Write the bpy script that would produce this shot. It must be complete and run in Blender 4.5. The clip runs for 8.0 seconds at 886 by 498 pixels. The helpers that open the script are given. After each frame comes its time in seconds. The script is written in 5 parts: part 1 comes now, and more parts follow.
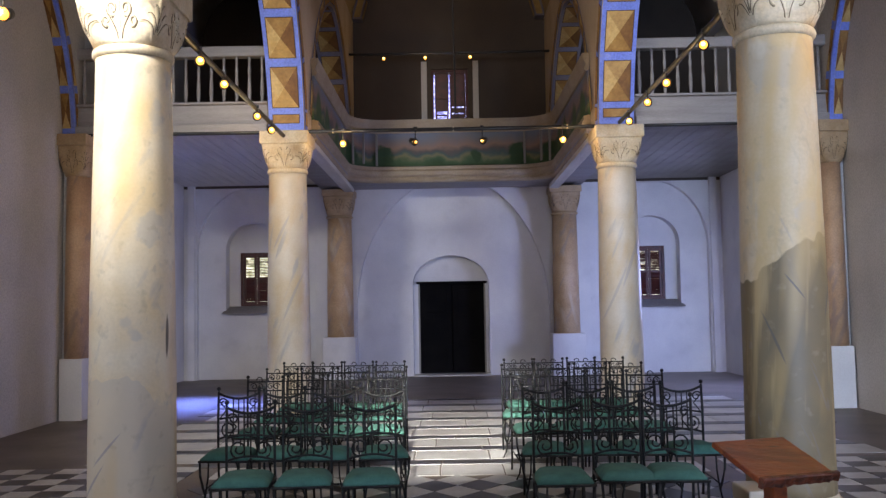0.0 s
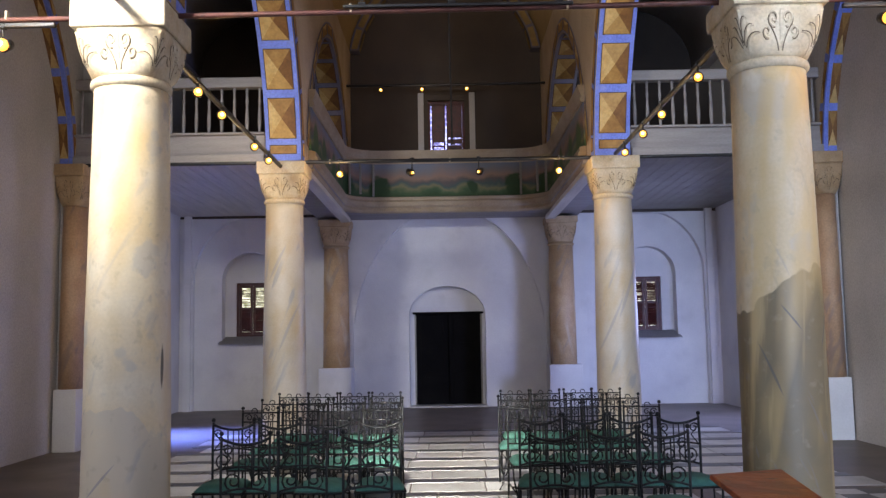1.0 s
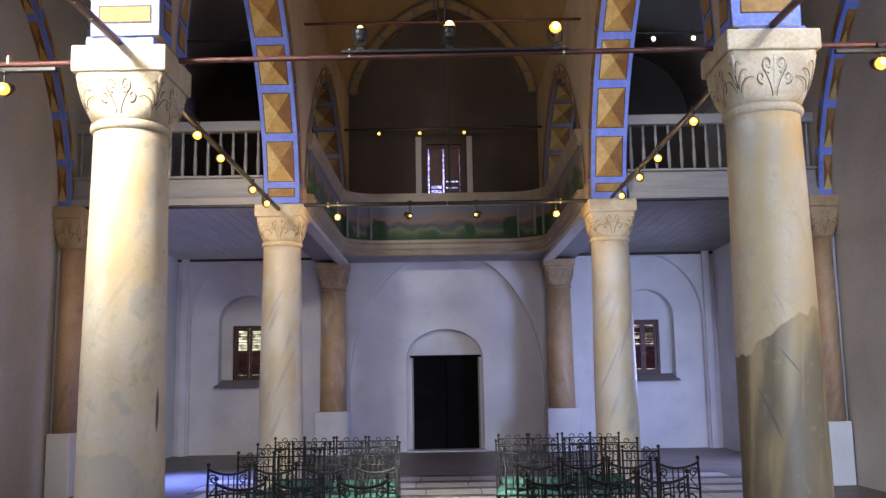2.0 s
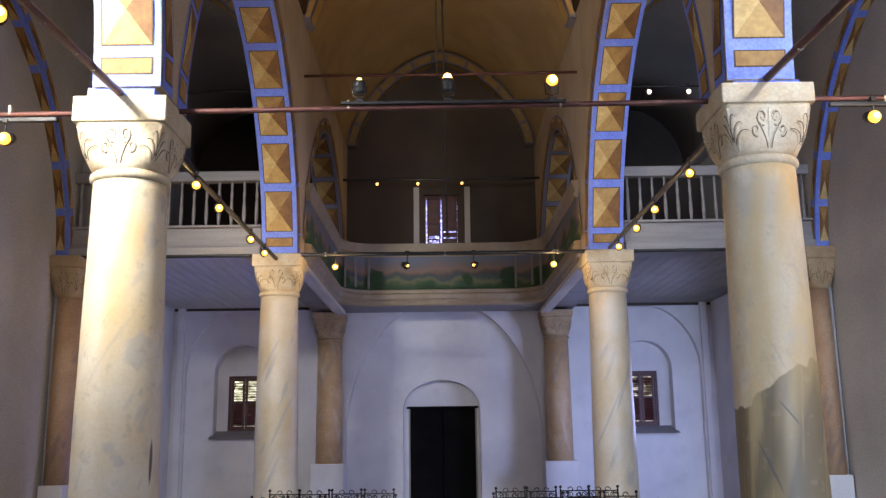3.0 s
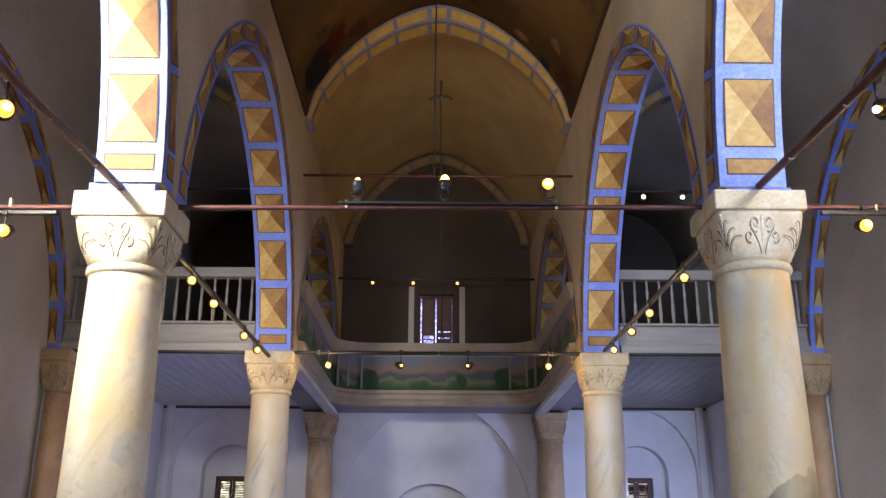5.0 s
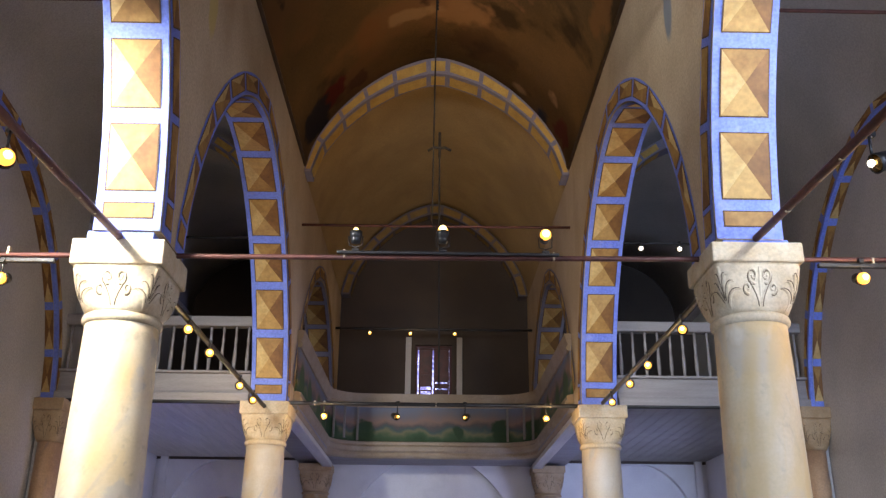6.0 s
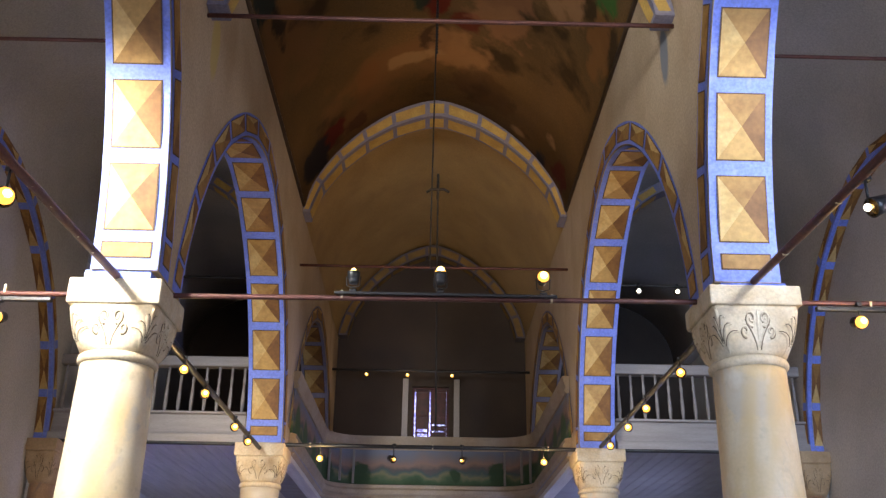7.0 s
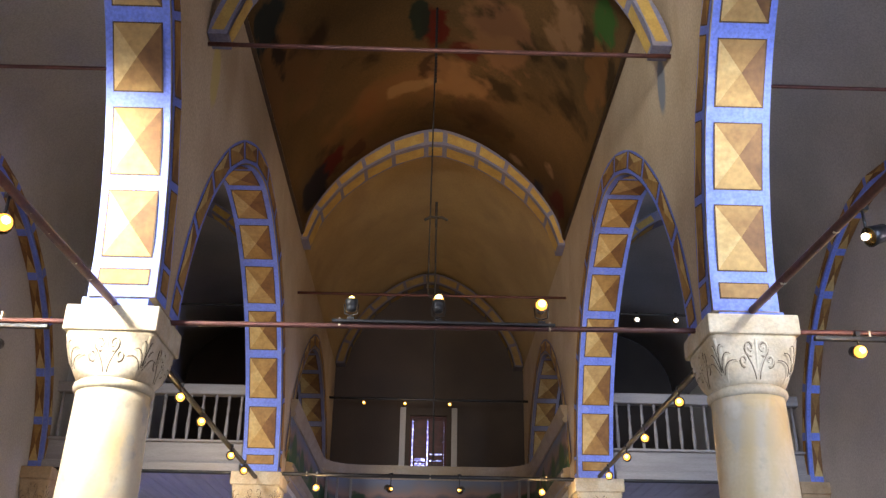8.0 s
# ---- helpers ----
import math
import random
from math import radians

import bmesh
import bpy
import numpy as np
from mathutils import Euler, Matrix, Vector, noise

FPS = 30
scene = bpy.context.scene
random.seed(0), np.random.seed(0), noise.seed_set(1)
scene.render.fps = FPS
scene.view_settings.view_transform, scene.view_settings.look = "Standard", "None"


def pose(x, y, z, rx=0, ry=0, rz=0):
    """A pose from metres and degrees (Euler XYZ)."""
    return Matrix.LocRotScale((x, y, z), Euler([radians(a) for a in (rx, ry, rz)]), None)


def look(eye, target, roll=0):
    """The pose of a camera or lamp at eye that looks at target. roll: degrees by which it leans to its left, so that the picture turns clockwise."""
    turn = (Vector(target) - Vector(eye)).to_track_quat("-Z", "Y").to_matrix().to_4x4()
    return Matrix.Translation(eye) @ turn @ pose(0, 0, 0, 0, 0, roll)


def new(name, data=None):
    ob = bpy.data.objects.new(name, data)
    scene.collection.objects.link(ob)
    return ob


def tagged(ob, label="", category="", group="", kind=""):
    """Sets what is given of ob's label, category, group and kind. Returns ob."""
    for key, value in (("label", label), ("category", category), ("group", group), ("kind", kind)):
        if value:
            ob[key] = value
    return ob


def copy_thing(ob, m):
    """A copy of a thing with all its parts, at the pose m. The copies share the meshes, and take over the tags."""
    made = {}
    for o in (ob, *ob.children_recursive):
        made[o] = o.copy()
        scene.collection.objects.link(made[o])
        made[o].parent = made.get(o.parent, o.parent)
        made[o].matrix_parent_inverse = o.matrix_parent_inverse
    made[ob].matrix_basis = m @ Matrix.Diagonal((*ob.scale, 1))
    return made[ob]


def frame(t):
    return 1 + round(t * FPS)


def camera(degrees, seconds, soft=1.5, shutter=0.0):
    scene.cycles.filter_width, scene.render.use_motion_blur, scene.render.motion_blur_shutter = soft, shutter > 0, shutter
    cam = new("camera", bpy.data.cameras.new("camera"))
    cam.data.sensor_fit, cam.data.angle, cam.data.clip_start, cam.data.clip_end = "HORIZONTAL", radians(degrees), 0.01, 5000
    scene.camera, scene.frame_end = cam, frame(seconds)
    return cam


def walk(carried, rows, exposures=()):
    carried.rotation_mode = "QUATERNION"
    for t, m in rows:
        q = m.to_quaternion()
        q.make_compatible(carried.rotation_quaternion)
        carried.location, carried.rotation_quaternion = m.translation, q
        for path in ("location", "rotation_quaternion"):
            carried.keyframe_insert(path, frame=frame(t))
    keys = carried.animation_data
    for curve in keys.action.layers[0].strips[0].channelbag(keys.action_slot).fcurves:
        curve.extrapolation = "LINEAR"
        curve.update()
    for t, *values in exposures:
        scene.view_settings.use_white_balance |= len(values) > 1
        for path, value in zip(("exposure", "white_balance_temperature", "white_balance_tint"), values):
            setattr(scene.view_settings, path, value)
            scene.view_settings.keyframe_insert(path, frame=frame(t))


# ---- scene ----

# ---------- camera: a tripod head that tilts up in place ----------
cam = camera(51.95, 8.0, soft=1.4)
EYE = (-0.05, 0.0, 1.6)
# seconds, pitch up, turn to the left, lean to the right
ROWS = [
    (0.0, 3.500, 0.450, 1.000), (0.5, 4.312, 0.323, 0.969), (1.0, 5.413, 0.194, 0.937),
    (1.5, 6.654, 0.087, 0.944), (3.0, 11.268, -0.211, 0.763), (3.5, 12.767, -0.291, 0.606),
    (4.0, 14.402, -0.387, 0.339), (4.5, 15.940, -0.473, 0.021), (6.0, 20.721, -0.684, -0.542),
    (6.5, 22.068, -0.724, -0.695), (7.0, 23.316, -0.798, -0.842), (7.5, 24.286, -0.848, -0.919),
    (8.0, 25.080, -0.894, -0.990),
]


def aim(pitch, turn, lean):
    p, w = radians(pitch), radians(turn)
    way = Vector((-math.sin(w) * math.cos(p), math.cos(w) * math.cos(p), math.sin(p)))
    return look(EYE, Vector(EYE) + way, -lean)


walk(cam, [(t, aim(p, w, r)) for t, p, w, r in ROWS], exposures=[(0.0, 0.30), (3.5, 0.30), (6.0, 0.42), (8.0, 0.50)])

# ---------- light ----------
world = bpy.data.worlds.new("sky")
scene.world = world
world.use_nodes = True
sky = world.node_tree.nodes.new("ShaderNodeTexSky")
sky.sky_type = 'NISHITA'
sky.sun_disc = False
sky.sun_elevation, sky.sun_rotation = radians(35), radians(200)
back = world.node_tree.nodes["Background"]
back.inputs["Strength"].default_value = 0.12
world.node_tree.links.new(sky.outputs[0], back.inputs["Color"])


def lamp(name, kind, place, target, power, colour, size=0.1, size_y=None, spot=None, blend=0.3, spread=None):
    data = bpy.data.lights.new(name, kind)
    data.energy, data.color = power, colour
    if kind == 'AREA':
        data.shape, data.size, data.size_y = 'RECTANGLE', size, size_y or size
        if spread:
            data.spread = radians(spread)
    else:
        data.shadow_soft_size = size
    if spot:
        data.spot_size, data.spot_blend = radians(spot), blend
    ob = new(name, data)
    ob.matrix_world = look(place, target)
    return ob


COLD, WHITE, WARM = (0.38, 0.45, 1.0), (1.0, 0.96, 0.90), (1.0, 0.64, 0.28)
# two added fill lights in the unseen east end, with no known windows
lamp("east_fill_light", 'AREA', (0, -6.0, 5.6), (0, 8, 2.0), 146, (0.75, 0.75, 1.0), 2.2, 3.2)
lamp("east_aisle_fill_light", 'AREA', (4.4, -6.15, 2.8), (5.5, 11.5, 1.6), 200, (0.50, 0.66, 1.0), 1.2, 2.0, spread=70)
lamp("aisle_window_light_left", 'AREA', (-6.03, 16.0, 2.3), (-4.4, 15.4, 0.0), 170, (0.16, 0.24, 1.0), 0.9, 1.3, spread=60)
lamp("aisle_window_light_right", 'AREA', (6.03, 16.6, 2.0), (3.0, 17.4, 0.6), 150, COLD, 0.9, 1.3)
# added fills out of view at both sides, not known windows
lamp("near_fill_light_left", 'AREA', (-6.03, 4.0, 3.0), (2.5, 8, 1.4), 88, (0.80, 0.84, 1.0), 1.0, 1.8)
lamp("near_fill_light_right", 'AREA', (6.03, 4.0, 3.0), (0, 8, 1.0), 55, (0.98, 0.87, 0.97), 1.0, 1.8)
lamp("track_spot_light_column", 'SPOT', (-3.7, 4.0, 5.4), (-2.65, 6.8, 4.3), 1600, (1.0, 0.97, 0.93), 0.28, spot=70, blend=0.7)
lamp("track_spot_light_arch", 'SPOT', (3.7, 4.0, 5.4), (2.5, 6.7, 5.1), 360, (0.93, 0.95, 1.0), 0.25, spot=60, blend=0.7)
# added spot standing in for the daylight patch on the floor
lamp("floor_patch_spot", 'SPOT', (-0.6, 0.6, 5.2), (-0.1, 10.8, 0.0), 11500, WHITE, 0.05, spot=15, blend=0.8)
# added fill for the right nave wall and the vault, from out of view
lamp("wall_fill_spot", 'SPOT', (-1.2, 0.6, 5.2), (1.4, 9.4, 8.0), 1350, WHITE, 0.5, spot=42, blend=0.9)
for x, power in ((-0.68, 100), (0.03, 200), (0.87, 140)):
    lamp("track_spot_light_vault", 'SPOT', (x, 6.98, 4.40), (x * 1.5, 16.0, 10.6), power, (1.0, 0.56, 0.18), 0.06, spot=48, blend=0.7)
# the light at x = -3.1 has no bulb: added for the left gallery ceiling
for place, power in (((-0.5, 19.0, 6.7), 7),
                     ((-2.3, 9.2, 3.8), 14), ((2.3, 9.8, 3.8), 14), ((-3.1, 12.6, 3.75), 18), ((2.3, 12.0, 3.85), 6),
                     ((-1.62, 13.3, 3.95), 13), ((1.66, 13.3, 3.95), 13), ((-3.5, 6.6, 3.85), 14), ((3.5, 6.6, 3.85), 14)):
    lamp("bulb_light", 'POINT', place, (place[0], place[1], 0), power, WARM, 0.06)

# ---------- materials ----------


def material(name, a, b=None, scale=3.0, rough=0.6, bump=0.15, metal=0.0, fine=40.0, fine_amount=0.25, stretch=(1, 1, 1), detail=6.0, low=0.35, high=0.65):
    """Two colours mixed by broad noise, darkened by fine grain, with relief."""
    m = bpy.data.materials.new(name)
    m.use_nodes = True
    n, l = m.node_tree.nodes, m.node_tree.links
    bsdf = n["Principled BSDF"]
    bsdf.inputs["Roughness"].default_value, bsdf.inputs["Metallic"].default_value = rough, metal
    b = b or tuple(c * 0.8 for c in a)
    geo = n.new("ShaderNodeNewGeometry")
    mapping = n.new("ShaderNodeMapping")
    mapping.inputs["Scale"].default_value = stretch
    l.new(geo.outputs["Position"], mapping.inputs["Vector"])
    broad = n.new("ShaderNodeTexNoise")
    broad.inputs["Scale"].default_value, broad.inputs["Detail"].default_value = scale, detail
    l.new(mapping.outputs[0], broad.inputs["Vector"])
    ramp = n.new("ShaderNodeMapRange")
    ramp.inputs[1].default_value, ramp.inputs[2].default_value = low, high
    l.new(broad.outputs["Fac"], ramp.inputs[0])
    mix = n.new("ShaderNodeMix")
    mix.data_type = 'RGBA'
    mix.inputs[6].default_value, mix.inputs[7].default_value = (*a, 1), (*b, 1)
    l.new(ramp.outputs[0], mix.inputs[0])
    grain = n.new("ShaderNodeTexNoise")
    grain.inputs["Scale"].default_value, grain.inputs["Detail"].default_value = fine, 4.0
    l.new(mapping.outputs[0], grain.inputs["Vector"])
    gr = n.new("ShaderNodeMapRange")
    gr.inputs[1].default_value, gr.inputs[2].default_value, gr.inputs[3].default_value, gr.inputs[4].default_value = 0.3, 0.7, 1.0 - fine_amount, 1.0
    l.new(grain.outputs["Fac"], gr.inputs[0])
    mul = n.new("ShaderNodeMix")
    mul.data_type, mul.blend_type = 'RGBA', 'MULTIPLY'
    mul.inputs[0].default_value = 1.0
    l.new(mix.outputs[2], mul.inputs[6])
    l.new(gr.outputs[0], mul.inputs[7])
    l.new(mul.outputs[2], bsdf.inputs["Base Color"])
    add = n.new("ShaderNodeMath")
    add.operation = 'MULTIPLY_ADD'
    add.inputs[1].default_value = 0.35
    l.new(grain.outputs["Fac"], add.inputs[0])
    l.new(broad.outputs["Fac"], add.inputs[2])
    bn = n.new("ShaderNodeBump")
    bn.inputs["Strength"].default_value, bn.inputs["Distance"].default_value = bump, 0.02
    l.new(add.outputs[0], bn.inputs["Height"])
    l.new(bn.outputs[0], bsdf.inputs["Normal"])
    return m


def tint(m, colour, scale, threshold, width, amount, stretch=(1, 1, 1), turn=(0, 0, 0), thin=False, seed=0.0, object_space=False):
    """Adds a layer of patches (or thin veins) of another colour over a material."""
    n, l = m.node_tree.nodes, m.node_tree.links
    bsdf = n["Principled BSDF"]
    old = bsdf.inputs["Base Color"].links[0].from_socket
    co = n.new("ShaderNodeTexCoord").outputs["Object"] if object_space else n.new("ShaderNodeNewGeometry").outputs["Position"]
    mapping = n.new("ShaderNodeMapping")
    mapping.inputs["Scale"].default_value, mapping.inputs["Rotation"].default_value = stretch, turn
    mapping.inputs["Location"].default_value = (seed, seed * 0.7, seed * 1.3)
    l.new(co, mapping.inputs["Vector"])
    tex = n.new("ShaderNodeTexNoise")
    tex.inputs["Scale"].default_value, tex.inputs["Detail"].default_value = scale, 5.0
    l.new(mapping.outputs[0], tex.inputs["Vector"])
    src = tex.outputs["Fac"]
    ramp = n.new("ShaderNodeMapRange")
    if thin:
        dist = n.new("ShaderNodeMath")
        dist.operation = 'SUBTRACT'
        dist.inputs[1].default_value = threshold
        l.new(src, dist.inputs[0])
        ab = n.new("ShaderNodeMath")
        ab.operation = 'ABSOLUTE'
        l.new(dist.outputs[0], ab.inputs[0])
        src = ab.outputs[0]
        ramp.inputs[1].default_value, ramp.inputs[2].default_value, ramp.inputs[3].default_value, ramp.inputs[4].default_value = 0.0, width, amount, 0.0
    else:
        ramp.inputs[1].default_value, ramp.inputs[2].default_value, ramp.inputs[3].default_value, ramp.inputs[4].default_value = threshold, threshold + width, 0.0, amount
    l.new(src, ramp.inputs[0])
    mix = n.new("ShaderNodeMix")
    mix.data_type = 'RGBA'
    mix.inputs[7].default_value = (*colour, 1)
    l.new(ramp.outputs[0], mix.inputs[0])
    l.new(old, mix.inputs[6])
    l.new(mix.outputs[2], bsdf.inputs["Base Color"])
    return m


def glow(name, colour, strength):
    m = bpy.data.materials.new(name)
    m.use_nodes = True
    bsdf = m.node_tree.nodes["Principled BSDF"]
    bsdf.inputs["Base Color"].default_value = (*colour, 1)
    bsdf.inputs["Emission Color"].default_value = (*colour, 1)
    bsdf.inputs["Emission Strength"].default_value = strength
    return m


def streaks(m, colour, lean, threshold, width, amount, length=1.6, thick=0.28, seed=0.0, detail=2.0):
    """Soft slanting veins: noise drawn out along a leaning axis."""
    n, l = m.node_tree.nodes, m.node_tree.links
    bsdf = n["Principled BSDF"]
    old = bsdf.inputs["Base Color"].links[0].from_socket
    geo = n.new("ShaderNodeNewGeometry")
    mapping = n.new("ShaderNodeMapping")
    mapping.vector_type = 'TEXTURE'
    mapping.inputs["Location"].default_value = (seed, seed * 0.6, 0)
    mapping.inputs["Rotation"].default_value = (0, radians(lean), 0)
    mapping.inputs["Scale"].default_value = (thick, thick, length)
    l.new(geo.outputs["Position"], mapping.inputs["Vector"])
    tex = n.new("ShaderNodeTexNoise")
    tex.inputs["Scale"].default_value, tex.inputs["Detail"].default_value, tex.inputs["Distortion"].default_value = 1.0, detail, 0.3
    l.new(mapping.outputs[0], tex.inputs["Vector"])
    ramp = n.new("ShaderNodeMapRange")
    ramp.inputs[1].default_value, ramp.inputs[2].default_value, ramp.inputs[3].default_value, ramp.inputs[4].default_value = threshold, threshold + width, 0.0, amount
    l.new(tex.outputs["Fac"], ramp.inputs[0])
    mix = n.new("ShaderNodeMix")
    mix.data_type = 'RGBA'
    mix.inputs[7].default_value = (*colour, 1)
    l.new(ramp.outputs[0], mix.inputs[0])
    l.new(old, mix.inputs[6])
    l.new(mix.outputs[2], bsdf.inputs["Base Color"])


def daub(m, place, size, colour, amount, rough=0.9, lean=0.0):
    """A painted patch of colour with a ragged edge round a place."""
    n, l = m.node_tree.nodes, m.node_tree.links
    bsdf = n["Principled BSDF"]
    old = bsdf.inputs["Base Color"].links[0].from_socket
    geo = n.new("ShaderNodeNewGeometry")
    mapping = n.new("ShaderNodeMapping")
    mapping.vector_type = 'TEXTURE'
    mapping.inputs["Location"].default_value, mapping.inputs["Scale"].default_value = place, size
    mapping.inputs["Rotation"].default_value = (0, radians(lean), 0)
    l.new(geo.outputs["Position"], mapping.inputs["Vector"])
    far = n.new("ShaderNodeVectorMath")
    far.operation = 'LENGTH'
    l.new(mapping.outputs[0], far.inputs[0])
    tex = n.new("ShaderNodeTexNoise")
    tex.inputs["Scale"].default_value, tex.inputs["Detail"].default_value = 3.0, 4.0
    l.new(geo.outputs["Position"], tex.inputs["Vector"])
    add = n.new("ShaderNodeMath")
    add.operation = 'MULTIPLY_ADD'
    add.inputs[1].default_value = rough * 2
    l.new(tex.outputs["Fac"], add.inputs[0])
    l.new(far.outputs["Value"], add.inputs[2])
    ramp = n.new("ShaderNodeMapRange")
    ramp.inputs[1].default_value, ramp.inputs[2].default_value, ramp.inputs[3].default_value, ramp.inputs[4].default_value = 0.75 + rough, 1.05 + rough, amount, 0.0
    l.new(add.outputs[0], ramp.inputs[0])
    mix = n.new("ShaderNodeMix")
    mix.data_type = 'RGBA'
    mix.inputs[7].default_value = (*colour, 1)
    l.new(ramp.outputs[0], mix.inputs[0])
    l.new(old, mix.inputs[6])
    l.new(mix.outputs[2], bsdf.inputs["Base Color"])


PLASTER = material("white_plaster", (0.72, 0.71, 0.70), (0.62, 0.61, 0.62), 1.2, 0.85, 0.10, fine_amount=0.08)
tint(PLASTER, (0.45, 0.44, 0.45), 2.5, 0.58, 0.2, 0.35)
NAVE = material("cream_plaster", (0.62, 0.50, 0.34), (0.50, 0.38, 0.24), 1.0, 0.85, 0.2)
tint(NAVE, (0.36, 0.25, 0.14), 1.4, 0.56, 0.2, 0.5, (1, 1, 0.35))
VAULT = material("ochre_vault_plaster", (0.50, 0.36, 0.16), (0.40, 0.28, 0.12), 0.9, 0.85, 0.2)
tint(VAULT, (0.25, 0.17, 0.09), 1.3, 0.55, 0.2, 0.5)
FRESCO = material("dark_fresco", (0.135, 0.082, 0.034), (0.20, 0.115, 0.044), 0.7, 0.8, 0.2)
FRESCO.node_tree.nodes["Principled BSDF"].inputs["Specular IOR Level"].default_value = 0.1
tint(FRESCO, (0.20, 0.10, 0.04), 0.55, 0.56, 0.08, 0.8, seed=3.0)
tint(FRESCO, (0.035, 0.022, 0.012), 0.8, 0.54, 0.08, 0.8, seed=9.0)
for place, size, colour, amount in (
        ((-0.07, 10.71, 10.23), (0.22, 0.55, 0.5), (0.13, 0.018, 0.012), 0.95),
        ((-0.27, 10.53, 10.21), (0.16, 0.5, 0.5), (0.02, 0.035, 0.025), 0.9),
        ((0.46, 11.16, 10.18), (0.28, 0.22, 0.4), (0.12, 0.02, 0.015), 0.85),
        ((-0.09, 11.7, 10.23), (0.3, 0.35, 0.4), (0.05, 0.025, 0.015), 0.8),
        ((0.34, 11.97, 10.2), (0.55, 0.5, 0.5), (0.36, 0.19, 0.08), 0.6),
        ((-0.57, 12.1, 10.15), (0.5, 0.2, 0.4), (0.36, 0.22, 0.1), 0.6),
        ((1.01, 10.54, 9.98), (0.7, 0.8, 0.6), (0.36, 0.17, 0.08), 0.55),
        ((-2.09, 8.66, 8.56), (0.35, 0.4, 0.45), (0.02, 0.03, 0.028), 0.95),
        ((-2.07, 9.38, 8.65), (0.12, 0.45, 0.25), (0.025, 0.02, 0.015), 0.9),
        ((-1.84, 12.94, 9.2), (0.4, 0.4, 0.32), (0.12, 0.016, 0.012), 0.95),
        ((-2.03, 13.05, 8.78), (0.4, 0.5, 0.45), (0.02, 0.02, 0.03), 0.95),
        ((-1.51, 13.13, 9.62), (0.35, 0.3, 0.3), (0.09, 0.035, 0.02), 0.8),
        ((-1.2, 12.18, 9.87), (0.4, 0.5, 0.4), (0.2, 0.09, 0.035), 0.7),
        ((1.53, 13.31, 9.59), (0.3, 0.25, 0.22), (0.42, 0.26, 0.13), 0.85),
        ((1.84, 13.35, 9.19), (0.18, 0.3, 0.22), (0.025, 0.03, 0.05), 0.9),
        ((1.95, 12.65, 8.98), (0.2, 0.22, 0.2), (0.4, 0.24, 0.12), 0.8),
        ((2.07, 13.07, 8.64), (0.22, 0.35, 0.3), (0.13, 0.025, 0.018), 0.9),
        ((2.05, 8.66, 8.7), (0.25, 0.4, 0.3), (0.05, 0.13, 0.03), 0.95),
        ((1.76, 9.45, 9.33), (0.4, 0.6, 0.4), (0.36, 0.2, 0.1), 0.7),
        ((2.08, 9.58, 8.61), (0.2, 0.7, 0.4), (0.26, 0.12, 0.04), 0.7),
        ((0.82, 12.71, 10.07), (0.6, 0.5, 0.5), (0.09, 0.045, 0.02), 0.6)):
    daub(FRESCO, place, size, colour, amount)
daub(NAVE, (-2.18, 7.35, 6.85), (0.3, 0.16, 0.36), (0.55, 0.44, 0.12), 0.7, 0.4)
daub(NAVE, (2.18, 7.35, 6.9), (0.3, 0.15, 0.36), (0.16, 0.20, 0.26), 0.85, 0.4)
AISLE_VAULT = material("grey_aisle_plaster", (0.56, 0.54, 0.53), (0.46, 0.45, 0.44), 0.8, 0.9, 0.06)
BLUE = material("blue_paint", (0.21, 0.30, 0.88), (0.17, 0.25, 0.80), 4.0, 0.6, 0.15, fine_amount=0.3)
tint(BLUE, (0.36, 0.40, 0.68), 9.0, 0.60, 0.1, 0.3)
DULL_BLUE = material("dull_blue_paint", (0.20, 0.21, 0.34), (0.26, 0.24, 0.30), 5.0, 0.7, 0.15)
P_LIGHT = material("pale_ochre_paint", (0.64, 0.46, 0.19), (0.54, 0.35, 0.12), 6.0, 0.65, 0.1, fine=25.0)
P_MID = material("ochre_paint", (0.42, 0.24, 0.065), (0.30, 0.155, 0.04), 6.0, 0.65, 0.1, fine=25.0)
P_SOFT = material("tan_paint", (0.52, 0.33, 0.11), (0.42, 0.25, 0.08), 6.0, 0.65, 0.1, fine=25.0)
P_DARK = material("brown_paint", (0.17, 0.075, 0.02), (0.24, 0.115, 0.03), 6.0, 0.65, 0.1, fine=25.0)
P_LINE = material("dark_outline_paint", (0.07, 0.04, 0.025), (0.10, 0.06, 0.03), 9.0, 0.7, 0.05)
MARBLE = material("painted_marble", (0.56, 0.52, 0.44), (0.50, 0.42, 0.29), 2.2, 0.42, 0.05, fine_amount=0.08)
tint(MARBLE, (0.42, 0.38, 0.30), 1.8, 0.56, 0.12, 0.6, (1, 1, 0.6), (0.5, 0.4, 0))
streaks(MARBLE, (0.28, 0.30, 0.34), 24, 0.58, 0.10, 0.6, 1.5, 0.16, detail=4.0)
streaks(MARBLE, (0.52, 0.34, 0.13), 20, 0.55, 0.16, 0.45, 1.6, 0.34, seed=5.0, detail=4.0)
MARBLE_OLD = material("worn_marble", (0.70, 0.62, 0.46), (0.66, 0.52, 0.30), 2.2, 0.45, 0.05, fine_amount=0.08)
tint(MARBLE_OLD, (0.45, 0.42, 0.36), 3.0, 0.58, 0.05, 0.6)


